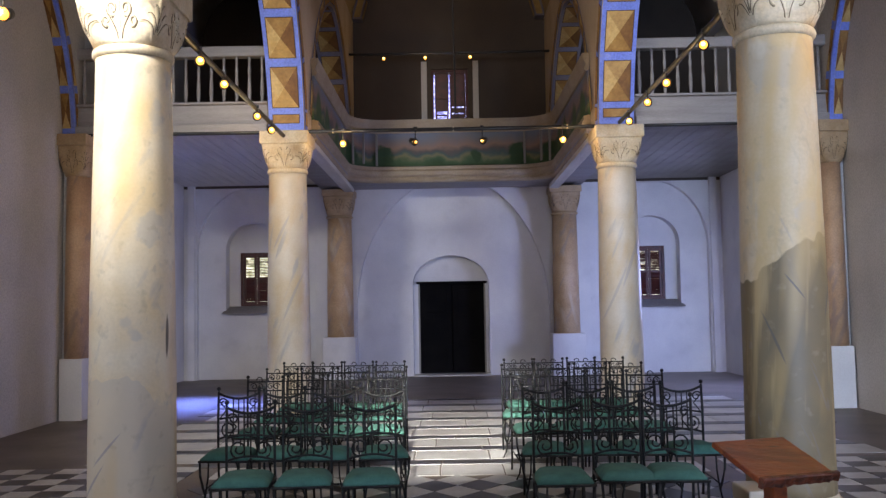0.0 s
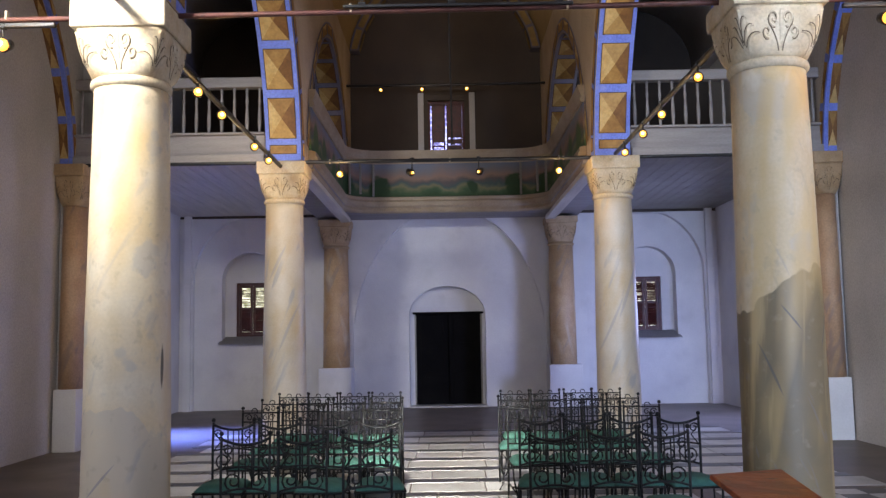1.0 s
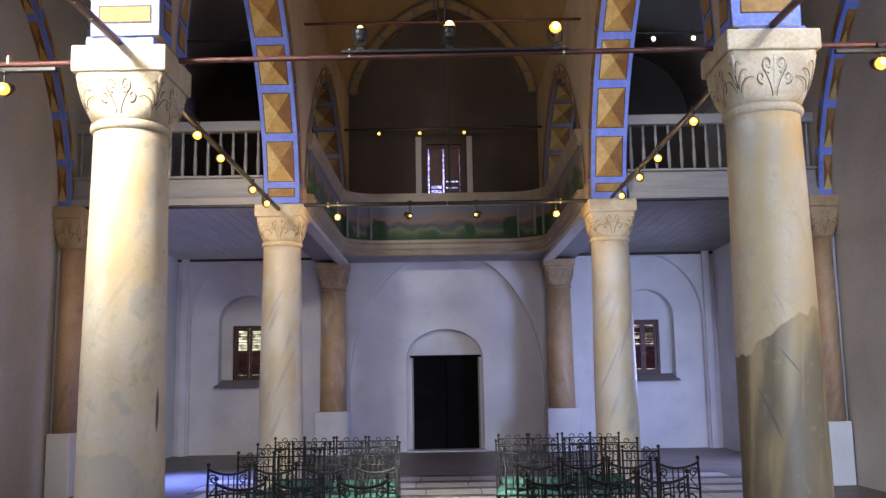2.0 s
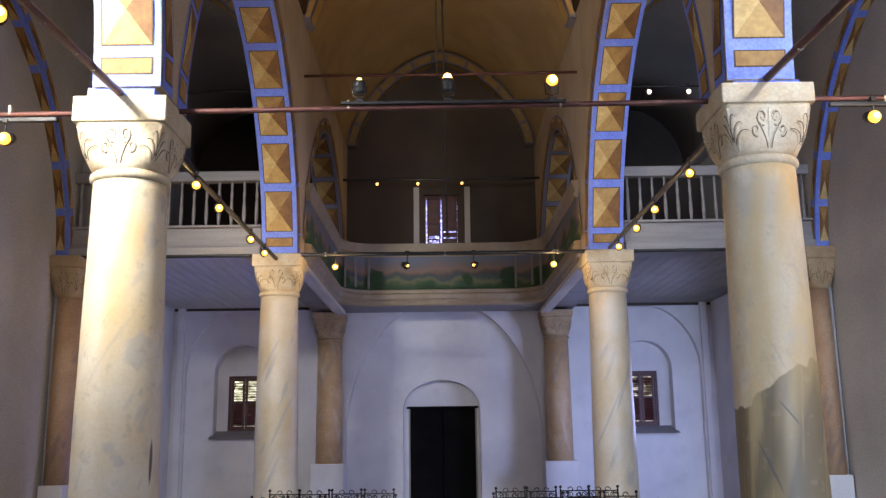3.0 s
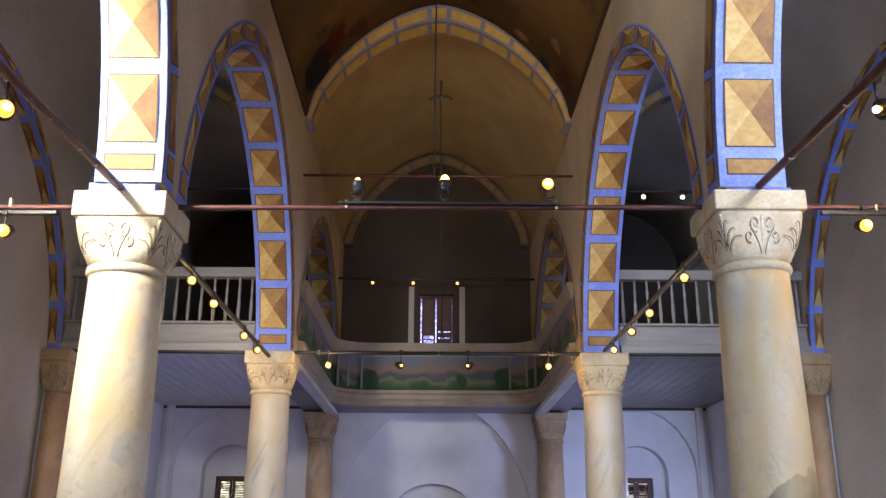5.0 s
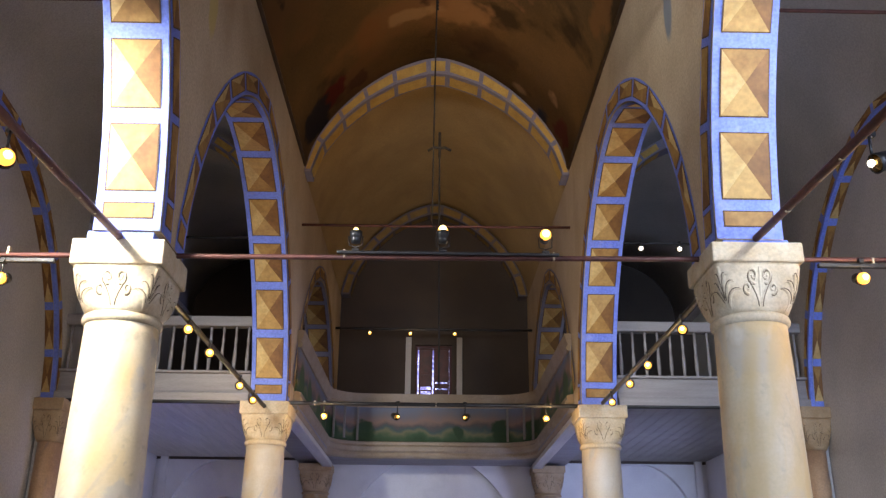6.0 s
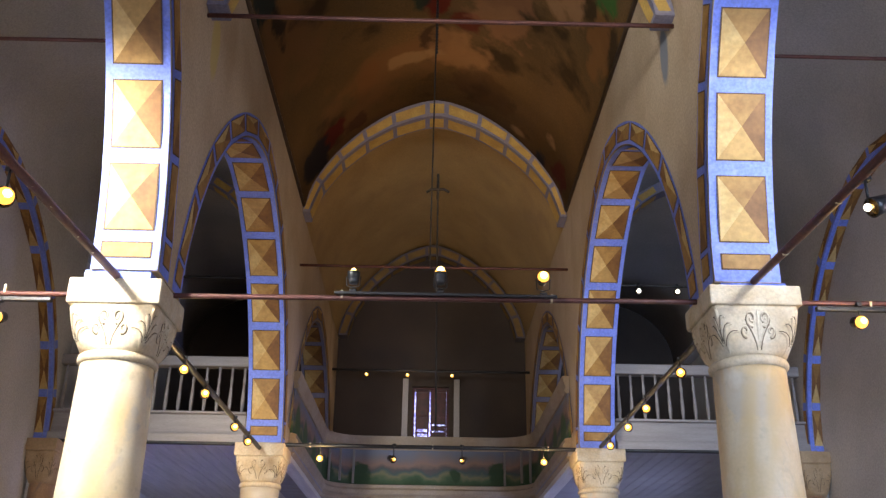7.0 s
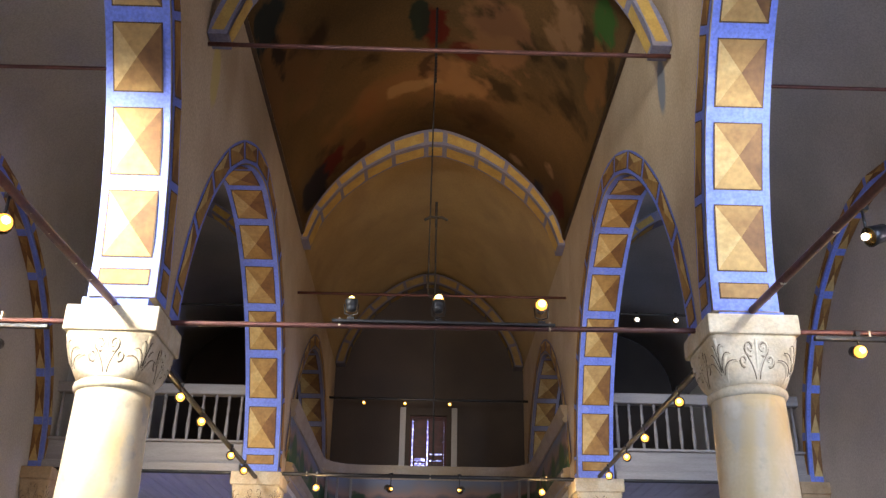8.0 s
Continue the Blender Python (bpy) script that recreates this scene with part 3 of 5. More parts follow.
for side, nm in ((-1, "left"), (1, "right")):
    x0, x1 = sorted((side * X_OUT, side * (AX - 0.41)))
    barrel("ceiling_aisle_" + nm, x0, x1, 7.6, 1.4, EAST_Y, WALL_Y, AISLE_VAULT, "grey plastered aisle vault in shade")
    bm = bmesh.new()
    tube(bm, [(side * (X_IN - 0.02), EAST_Y, CORNICE), (side * (X_IN - 0.02), 13.5, CORNICE)], 0.03)
    setting("trim_cornice_" + nm, bm, P_LINE, "thin dark line under the fresco vault", "trim")


P_BAND = material("yellow_ochre_paint", (0.62, 0.42, 0.11), (0.50, 0.32, 0.08), 5.0, 0.7, 0.1)


def transverse(y0, y1, spring, outer, inner, name, n=15, cx=0.0, paint=None, span=(0.0, 1.0)):
    """A round transverse arch with blue bands and two rows of ochre panels; outer and inner are (half span, rise)."""
    th = thing(name, "blunt pointed transverse arch with blue bands and ochre panels", "arch")
    m = 48

    def on(a, k, y):
        hx, hz = (inner[q] + (outer[q] - inner[q]) * k for q in (0, 1))
        u, w = profile(a, VAULT_POWER)
        return (cx - hx * u, y, spring + hz * w)
    bm = bmesh.new()
    rows = [[bm.verts.new(on(math.pi * (span[0] + (span[1] - span[0]) * i / m), k, y)) for k, y in ((0, y0), (0, y1), (1, y1), (1, y0))] for i in range(m + 1)]
    for a, b in zip(rows, rows[1:]):
        for i in range(4):
            bm.faces.new((a[i], a[(i + 1) % 4], b[(i + 1) % 4], b[i]))
    bm.faces.new(rows[0])
    bm.faces.new(rows[-1][::-1])
    bmesh.ops.recalc_face_normals(bm, faces=bm.faces)
    part("arch_ring", bm, DULL_BLUE if paint is None else DARK_BLUE, th, "dull blue painted arch ring")
    cuts = [0.475 * i / (n // 2) for i in range(n // 2 + 1)]
    cuts += [1 - c for c in reversed(cuts)]
    for i in range(n):
        if not span[0] - 0.01 < cuts[i] < cuts[i + 1] < span[1] + 0.01:
            continue
        a0, a1 = math.pi * (cuts[i] + 0.07 / n), math.pi * (cuts[i + 1] - 0.07 / n)
        for kind in (0, 1):
            bm = bmesh.new()
            vs = []
            for q in ((0, 0), (1, 0), (1, 1), (0, 1)):
                a = a0 + (a1 - a0) * q[0]
                vs.append(bm.verts.new(on(a, 0.18 + 0.64 * q[1], y0 - 0.008) if kind == 0 else on(a, -0.03, y0 + (y1 - y0) * (0.16 + 0.68 * q[1]))))
            f = bm.faces.new(vs)
            g = bmesh.ops.inset_individual(bm, faces=[f], thickness=0.010, depth=0.004)
            for ff in g["faces"]:
                ff.material_index = 1
            part("panel", bm, [paint or P_BAND, P_LINE], th)
    return th


# darker blue and ochre for the arch at the entrance wall
DARK_BLUE = material("dark_blue_paint", (0.10, 0.10, 0.15), (0.14, 0.12, 0.12), 5.0, 0.8, 0.15)
P_DEEP = material("deep_ochre_paint", (0.30, 0.19, 0.05), (0.22, 0.14, 0.04), 5.0, 0.8, 0.1)
transverse(13.48, 13.90, CORNICE - 0.12, (2.172, 2.19), (2.06, 1.88), "transverse_arch", 11)
transverse(6.86, 7.10, 6.97, (2.172, 2.17), (1.99, 1.97), "transverse_arch", 11)
transverse(20.08, 20.39, CORNICE - 0.10, (2.165, 2.30), (1.95, 2.04), "transverse_arch", 13, 0.0, P_DEEP)
for s in (-1, 1):
    transverse(13.55, 13.85, 7.45, (1.46, 1.42), (1.27, 1.24), "transverse_arch", 11, s * 4.175, None, (0.0, 0.46) if s > 0 else (0.54, 1.0))

# ---------- outer walls ----------


def wall_with_holes(x0, x1, z0, z1, y0, y1, holes):
    """A wall across the axis with rectangular holes (x0, x1, z0, z1)."""
    xs = sorted({x0, x1, *[h[0] for h in holes], *[h[1] for h in holes]})
    zs = sorted({z0, z1, *[h[2] for h in holes], *[h[3] for h in holes]})
    bm = bmesh.new()
    for a, b in zip(xs, xs[1:]):
        for c, d in zip(zs, zs[1:]):
            mx, mz = (a + b) / 2, (c + d) / 2
            if not any(h[0] < mx < h[1] and h[2] < mz < h[3] for h in holes):
                box(bm, a, b, y0, y1, c, d)
    bmesh.ops.remove_doubles(bm, verts=bm.verts, dist=0.001)
    bm.verts.index_update()
    keys = {}
    for f in bm.faces:
        keys.setdefault(tuple(sorted(v.index for v in f.verts)), []).append(f)
    bmesh.ops.delete(bm, geom=[f for fs in keys.values() if len(fs) > 1 for f in fs], context='FACES_ONLY')
    return bm


def arched_layer(bm, x0, x1, z0, z1, y0, y1, cx, half, spring, rise, foot, n=24):
    """A slab from y0 to y1 with one arched opening through it."""
    pts = [(cx - half, foot)] + [(cx - half * math.cos(math.pi * i / n), spring + rise * math.sin(math.pi * i / n)) for i in range(n + 1)] + [(cx + half, foot)]
    if foot > z0:
        box(bm, cx - half, cx + half, y0, y1, z0, foot)
    if x0 < cx - half:
        box(bm, x0, cx - half, y0, y1, z0, z1)
    if x1 > cx + half:
        box(bm, cx + half, x1, y0, y1, z0, z1)
    for (xa, za), (xb, zb) in zip(pts[1:-1], pts[2:-1]):
        za, zb = min(za, z1 - 0.01), min(zb, z1 - 0.01)
        v = [bm.verts.new(p) for p in ((xa, y0, za), (xb, y0, zb), (xb, y0, z1), (xa, y0, z1), (xa, y1, za), (xb, y1, zb), (xb, y1, z1), (xa, y1, z1))]
        for q in ((0, 1, 2, 3), (4, 7, 6, 5), (0, 4, 5, 1), (3, 2, 6, 7)):
            bm.faces.new([v[i] for i in q])


DOOR_X, DOOR_H = 0.75, 2.13
WIN = (4.13, 4.87, 1.63, 2.87)
UPWIN = (-0.42, 0.42, 5.55, 6.95)
holes = [(-DOOR_X - 0.03, DOOR_X - 0.03, -0.01, DOOR_H), (WIN[0], WIN[1], WIN[2], WIN[3]), (-WIN[1] - 0.02, -WIN[0] - 0.02, WIN[2], WIN[3]), UPWIN]
bm = wall_with_holes(-AX - 0.4, AX + 0.4, -0.01, 10.6, WALL_Y + 0.5, WALL_Y + 0.95, holes)
# face layers with blind arches
arched_layer(bm, -2.32, 2.32, 0, 4.3, WALL_Y + 0.18, WALL_Y + 0.5, -0.05, 0.86, 2.05, 0.66, 0)
for s in (-1, 1):
    arched_layer(bm, *sorted((s * 3.0, s * AX)), 0, 4.3, WALL_Y + 0.18, WALL_Y + 0.5, s * 4.5, 0.64, 2.92, 0.62, 1.5)
    box(bm, *sorted((s * 2.32, s * 3.0)), WALL_Y + 0.18, WALL_Y + 0.5, 0, 4.3)
arched_layer(bm, -2.6, 2.6, 0, 4.3, WALL_Y, WALL_Y + 0.18, 0.0, 2.17, 1.38, 3.1, 0, 48)
for s in (-1, 1):
    arched_layer(bm, *sorted((s * 2.6, s * AX)), 0, 4.3, WALL_Y, WALL_Y + 0.18, s * 4.42, 1.34, 2.85, 1.5, 0)
bmesh.ops.recalc_face_normals(bm, faces=bm.faces)
setting("wall_west", bm, PLASTER, "white plastered entrance wall with blind arches", "wall")
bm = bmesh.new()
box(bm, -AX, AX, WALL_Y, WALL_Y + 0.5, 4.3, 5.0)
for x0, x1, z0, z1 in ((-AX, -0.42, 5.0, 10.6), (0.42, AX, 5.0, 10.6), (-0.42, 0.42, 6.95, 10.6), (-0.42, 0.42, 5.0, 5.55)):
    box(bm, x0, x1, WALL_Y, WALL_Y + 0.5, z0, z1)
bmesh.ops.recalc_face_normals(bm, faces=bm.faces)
setting("wall_west_upper", bm, SHADED_PLASTER, "plastered wall above the gallery, shade put into its dark colour", "wall")

for side, nm in ((-1, "left"), (1, "right")):
    # a wall with window openings, laid out along x and turned into place
    # the opening from 3.5 to 4.5 is added for the near fill light
    bm = wall_with_holes(EAST_Y, WALL_Y + 0.95, 0, 9.2, 0.0, 0.5, [(3.5, 4.5, 2.1, 3.9), (15.55, 16.45, 1.6, 2.9) if side < 0 else (16.15, 17.05, 1.3, 2.6)])
    for v in bm.verts:
        v.co = (side * (AX + v.co.y), v.co.x, v.co.z)
    bmesh.ops.recalc_face_normals(bm, faces=bm.faces)
    setting("wall_aisle_" + nm, bm, PLASTER, "white plastered aisle wall in half shade", "wall")
    # blind arch standing out from the aisle wall, with a shallow recess under it
    bm = bmesh.new()
    cy, half = BAYS[2]
    half += 0.1
    pts = arch_points(half, 3.2, 40, 1.8)
    deep, face = AX - 0.22, AX - 0.41
    xa, xb = side * deep, side * face
    box(bm, *sorted((side * AX, xa)), cy - half - 0.8, cy + half + 0.34, 0.0, 7.6)
    box(bm, *sorted((side * AX, xb)), EAST_Y, WALL_Y, 7.602, 9.2)
    prev = None
    for u, z in pts:
        row = [bm.verts.new((x, cy + u, zz)) for x, zz in ((xb, 4.25 + z), (xa, 4.25 + z), (xb, 7.6))]
        if prev:
            bm.faces.new((prev[0], prev[1], row[1], row[0]))
            bm.faces.new((prev[0], row[0], row[2], prev[2]))
        prev = row
    box(bm, *sorted((xa, xb)), cy - half - 0.8, cy - half, 0.0, 7.6)
    box(bm, *sorted((xa, xb)), cy + half, cy + half + 0.34, 4.22, 7.6)
    box(bm, *sorted((xa - side * 0.02, xb + side * 0.02)), cy + half + 0.02, cy + half + 0.34, 0.0, 4.22)
    bmesh.ops.recalc_face_normals(bm, faces=bm.faces)
    setting("wall_arch_" + nm, bm, AISLE_VAULT, "plastered blind arch on the aisle wall", "wall")
    th = thing("wall_arch_decoration", "blue and ochre painted band round a wall arch", "arch", group="wall arches")

    def along(u, z, inward, out, lift=0.005):
        """Point of the band: inward goes over the soffit from the edge, out over the wall face."""
        k = 1 - lift / 3 + out / half
        return (side * (face + inward - (lift if inward <= 0 else 0)), cy + u * k, 4.25 + z * k)
    bm = bmesh.new()
    strip = [[bm.verts.new(along(u, z, i, o)) for i, o in ((0.055, 0), (0.0, 0), (0.0, 0.055))] for u, z in pts]
    for p, q in zip(strip, strip[1:]):
        for k in range(2):
            bm.faces.new((p[k], p[k + 1], q[k + 1], q[k]))
    part("edge_band", bm, BLUE, th, "blue painted band along the arch edge")
    fine = arch_points(half, 3.2, 170, 1.8)
    for i in range(14):
        j0 = 2 + i * 12
        for (i0, o0), (i1, o1) in (((0.058, 0), (0.185, 0)), ((0, 0.058), (0, 0.17))):
            a, b, c = fine[j0], fine[j0 + 10], fine[min(j0 + 12, 170)]
            m = fine[j0 + 5]
            bm = bmesh.new()
            vs = [bm.verts.new(along(*p, i, o, 0.008)) for p, i, o in ((a, i0, o0), (a, i1, o1), (b, i1, o1), (b, i0, o0))]
            top = bm.verts.new(along(*m, (i0 + i1) / 2, (o0 + o1) / 2, 0.02))
            for k in range(4):
                bm.faces.new((vs[k], vs[(k + 1) % 4], top)).material_index = (1, 2, 0, 2)[k]
            part("panel", bm, [P_LIGHT, P_MID, P_DARK], th)
            bm = bmesh.new()
            bm.faces.new([bm.verts.new(along(*p, i, o, 0.008)) for p, i, o in ((b, i0, o0), (b, i1, o1), (c, i1, o1), (c, i0, o0))])
            part("cross_band", bm, BLUE, th, "blue painted cross band")

# unseen east end, behind the tripod; its openings are added for the fill lights
bm = wall_with_holes(-AX - 0.4, AX + 0.4, 0, 10.6, EAST_Y - 0.5, EAST_Y, [(-1.2, 1.2, 3.8, 7.4), (3.8, 5.0, 1.8, 3.8)])
setting("wall_east", bm, PLASTER, "white plastered end wall with openings added for fill lights", "wall")

# ---------- columns ----------


def bell_point(a, t, z0, z1, r, half, lift=0.0):
    """Point on a capital's bell at angle a and height share t: round at the foot, square at the head."""
    c, s = math.cos(a), math.sin(a)
    p = 2.0 + 16.0 * t ** 1.3
    size = r + (half - r) * t ** 0.85
    rr = size * (abs(c) ** p + abs(s) ** p) ** (-1 / p) + lift
    return (rr * c, rr * s, z0 + (z1 - z0) * t)


def capital(bm, z0, z1, r, half):
    """Bell from a round foot to a square head."""
    n, rows = 64, []
    for k in range(13):
        rows.append([bm.verts.new(bell_point(2 * math.pi * (i + 0.5) / n, k / 12, z0, z1, r, half)) for i in range(n)])
    for a, b in zip(rows, rows[1:]):
        for i in range(n):
            bm.faces.new((a[i], a[(i + 1) % n], b[(i + 1) % n], b[i])).smooth = True
    bm.faces.new(rows[0][::-1])
    bm.faces.new(rows[-1])


def lobe(bm, line, width, height, shape):
    """A swelling leaf lobe laid on the bell along a line of (angle, height share)."""
    rows = []
    m = len(line) - 1
    for i, (a, t) in enumerate(line):
        q = i / m
        w = width * (0.35 + 0.65 * math.sin(math.pi * min(1.0, 0.15 + 0.80 * q)))
        d = (line[min(i + 1, m)][0] - line[max(i - 1, 0)][0], (line[min(i + 1, m)][1] - line[max(i - 1, 0)][1]) * 1.4)
        g = math.hypot(*d) or 1.0
        row = []
        for k in range(5):
            v = -1 + k / 2
            lift = height * (1 - v * v) * (0.5 + 0.5 * q) - 0.002
            row.append(bm.verts.new(bell_point(a + v * w * d[1] / g, min(0.985, max(0.01, t - v * w * d[0] / g / 1.4)), *shape, lift)))
        rows.append(row)
    for a, b in zip(rows, rows[1:]):
        for k in range(4):
            bm.faces.new((a[k], a[k + 1], b[k + 1], b[k])).smooth = True


def carved_leaves(bm, grooves, shape):
    """Acanthus fans on the corners and scrolls on the faces of a capital; grooves gets the dark cut lines."""
    for c in range(4):
        a0 = math.pi / 4 + c * math.pi / 2
        for k in range(-3, 4):
            top = 0.90 - 0.15 * abs(k)
            line = []
            for i in range(7):
                q = i / 6
                line.append((a0 + 0.045 * k * (0.3 + q) + 0.055 * k * q * q, 0.06 + (top - 0.06) * math.sin(1.75 * q) / math.sin(1.75)))
            lobe(bm, line, 0.040, 0.014, shape)
            if k:
                s = 1 if k > 0 else -1
                tube(grooves, [bell_point(a - s * 0.030, min(0.97, t + 0.02), *shape, 0.004) for a, t in line[1:]], 0.0045, 5)
        f = c * math.pi / 2
        for s in (-1, 1):
            for ca, ct, r, turns in ((0.15, 0.74, 0.13, 1.35), (0.30, 0.48, 0.10, 1.1)):
                pts = []
                for i in range(15):
                    q = i / 14
                    w = -1.9 + turns * 2 * math.pi * q
                    rr = r * (1 - 0.75 * q)
                    pts.append((f + s * (ca + rr * math.cos(w)), min(0.97, ct + rr * 1.35 * math.sin(w))))
                tube(bm, [bell_point(a, t, *shape, 0.001) for a, t in pts], 0.0085, 5)
                tube(grooves, [bell_point(f + (a - f) * 1.0 + s * 0.022, max(0.03, t - 0.03), *shape, 0.001) for a, t in pts[:11]], 0.005, 5)
            stem = [(f + s * (0.02 + 0.20 * q ** 1.6), 0.10 + 0.50 * q) for q in (0, 0.25, 0.5, 0.75, 1.0)]
            lobe(bm, stem, 0.028, 0.010, shape)
            tube(grooves, [bell_point(a + s * 0.03, t, *shape, 0.001) for a, t in stem], 0.004, 5)
        lobe(bm, [(f, 0.30 + 0.60 * q) for q in (0, 0.25, 0.5, 0.75, 1.0)], 0.045, 0.012, shape)


def column(x, y, shaft_mat, label, neck, head, top):
    th = thing("column", label, "column", (x, y, 0), group="nave columns")
    bm = bmesh.new()
    prof = [(0.325, 0.12), (0.322, 0.6), (0.318, 1.2), (0.312, 1.8), (0.302, 2.4), (0.291, 3.0), (0.280, neck + 0.01)]
    dense = []
    for (r0, z0), (r1, z1) in zip(prof, prof[1:]):
        dense += [(r0 + (r1 - r0) * k / 5, z0 + (z1 - z0) * k / 5) for k in range(5)]
    lathe(bm, dense + [prof[-1]], 40, wobble=0.012)
    part("shaft", bm, shaft_mat, th, "painted marble shaft", True)
    bm = bmesh.new()
    lathe(bm, [(0.27, neck - 0.015), (0.292, neck - 0.008), (0.305, neck + 0.010), (0.308, neck + 0.03), (0.302, neck + 0.05), (0.285, neck + 0.065)], 48, wobble=0.012)
    part("neck_ring", bm, STONE, th, "rounded marble ring", True)
    shape = (neck + 0.06, head, 0.283, 0.338)
    bm = bmesh.new()
    capital(bm, *shape)
    part("capital", bm, STONE, th, "carved marble capital with acanthus leaves")
    bm, cut = bmesh.new(), bmesh.new()
    carved_leaves(bm, cut, shape)
    part("carved_leaves", bm, STONE, th, "raised acanthus leaves and scrolls")
    part("carved_grooves", cut, GROOVE, th, "dark brown cut lines")
    part("abacus", boxed(-0.36, 0.36, -0.36, 0.36, head, top, 0.014), STONE, th, "plain square marble slab")
    bm = bmesh.new()
    lathe(bm, [(0.40, 0.0), (0.41, 0.05), (0.38, 0.1), (0.34, 0.13), (0.33, 0.16)], 40)
    part("base_ring", bm, STONE, th)
    if top < CAP_TOP - 0.01:
        part("springer", boxed(-0.256, 0.256, -0.333, 0.333, top - 0.002, CAP_TOP + 0.004), BLUE, th, "blue painted arch springer")
    return th


for y in ROWS_Y:
    for s in (-1, 1):
        near = y == 6.97
        neck, head, top = ((3.535, 3.948, 4.155) if s < 0 else (3.59, 4.035, 4.20)) if near else (3.61, 4.03, CAP_TOP)
        column(s * COL_X, y, (MARBLE_OLD if s < 0 else MARBLE_RIGHT) if near else MARBLE, "cream and grey painted marble column with carved capital", neck, head, top)

# half columns by the entrance wall
for s in (-1, 1):
    th = thing("wall_column", "tan veined marble column on a white pedestal", "column", (s * COL_X, WALL_Y - 0.32, 0), group="entrance columns")
    bm = bmesh.new()
    lathe(bm, [(0.29, 0.93), (0.285, 2.0), (0.265, 3.55)], 32, wobble=0.01)
    part("shaft", bm, TAN_MARBLE, th, "", True)
    bm = bmesh.new()
    lathe(bm, [(0.265, 3.53), (0.30, 3.56), (0.27, 3.6)], 32)
    shape = (3.6, 4.02, 0.27, 0.33)
    capital(bm, *shape)
    part("capital", bm, TAN_STONE, th, "tan carved capital")
    bm, cut = bmesh.new(), bmesh.new()
    carved_leaves(bm, cut, shape)
    part("carved_leaves", bm, TAN_STONE, th)
    part("carved_grooves", cut, GROOVE, th, "dark brown cut lines")
    part("abacus", boxed(-0.35, 0.35, -0.34, 0.31, 4.02, 4.16, 0.01), TAN_STONE, th)
    part("pedestal", boxed(-0.36, 0.36, -0.36, 0.31, 0, 0.93, 0.015), PLASTER, th, "white plastered pedestal")

# aisle wall pilasters
for s in (-1, 1):
    th = thing("pilaster", "rose marbled wall pilaster on a white pedestal", "pilaster", (s * 5.63, 13.62, 0), group="aisle pilasters")
    part("pedestal", boxed(*sorted((-s * 0.17, s * 0.17)), -0.30, 0.34, 0, 0.90, 0.01), PLASTER, th, "white plastered pedestal")
    bm = bmesh.new()
    lathe(bm, [(0.29, 0.90), (0.28, 2.2), (0.26, 3.6)], 28, wobble=0.01)
    bmesh.ops.scale(bm, vec=(0.66, 1, 1), verts=bm.verts)
    part("shaft", bm, ROSE, th, "", True)
    bell, bm, cut = bmesh.new(), bmesh.new(), bmesh.new()
    shape = (3.6, 4.05, 0.265, 0.33)
    capital(bell, *shape)
    carved_leaves(bm, cut, shape)
    for mesh in (bell, bm, cut):
        bmesh.ops.scale(mesh, vec=(0.68, 1, 1), verts=mesh.verts)
    part("capital", bell, TAN_STONE, th, "tan carved capital")
    part("abacus", boxed(-0.235, 0.235, -0.36, 0.36, 4.05, 4.22, 0.01), TAN_STONE, th)
    part("carved_leaves", bm, TAN_STONE, th)
    part("carved_grooves", cut, GROOVE, th, "dark brown cut lines")

# ---------- floor ----------
setting("floor", boxed(-AX, AX, EAST_Y, WALL_Y + 0.7, -0.2, 0.0), GROUT, "worn grey stone floor", "floor")

# ---------- gallery ----------
GAL_Z0, GAL_Z1 = 4.24, 4.60
for side, nm in ((-1, "left"), (1, "right")):
    x0, x1 = sorted((side * 2.76, side * (AX - 0.01)))
    bm = bmesh.new()
    n = 16
    for i in range(n):
        a = x0 + (x1 - x0) * i / n
        box(bm, a + 0.004, a + (x1 - x0) / n - 0.004, 13.62, WALL_Y, 4.36, 4.40)
    box(bm, x0, x1, 13.62, WALL_Y, 4.40, 4.44)
    # the left boards are coloured paler for the lamp light falling there
    setting("ceiling_under_gallery_" + nm, bm, LIT_WOOD if side < 0 else GREY_WOOD, "painted board ceiling under the gallery", "ceiling")
    th = thing("side_gallery", "white painted wooden gallery front with balusters", "gallery", group="side galleries")
    part("floor_slab", boxed(x0, x1, 13.7, WALL_Y, 4.44, 4.56), WOOD_WHITE, th)
    part("lower_beam", boxed(x0, x1, 13.44, 13.64, 4.22, 4.36, 0.012), WOOD_WHITE, th)
    part("upper_beam", boxed(x0, x1, 13.52, 13.70, 4.362, 4.66, 0.012), WOOD_WHITE, th)
    part("ledge", boxed(x0, x1, 13.46, 13.72, 4.662, 4.70, 0.01), WOOD_WHITE, th)
    part("handrail", boxed(x0, x1, 13.50, 13.68, 5.40, 5.56, 0.02), WOOD_WHITE, th)
    k = 17
    shared = None
    for i in range(k):
        x = x0 + (x1 - x0) * (i + 0.5) / k
        if shared is None:
            bm = bmesh.new()
            lathe(bm, [(0.022, 0), (0.022, 0.06), (0.030, 0.16), (0.026, 0.3), (0.018, 0.42), (0.026, 0.5), (0.018, 0.56), (0.022, 0.7)], 8)
            first = part("baluster", bm, WOOD_WHITE, th, "", True)
            first.location = (x, 13.59, 4.70)
            shared = first.data
        else:
            ob = new("baluster", shared)
            ob.parent, ob.location = th, (x, 13.59, 4.70)

# centre gallery: U-shaped parapet with rounded corners
R = 0.75
plan = [(-2.14, 14.05), (-2.14, 19.0 - R)]
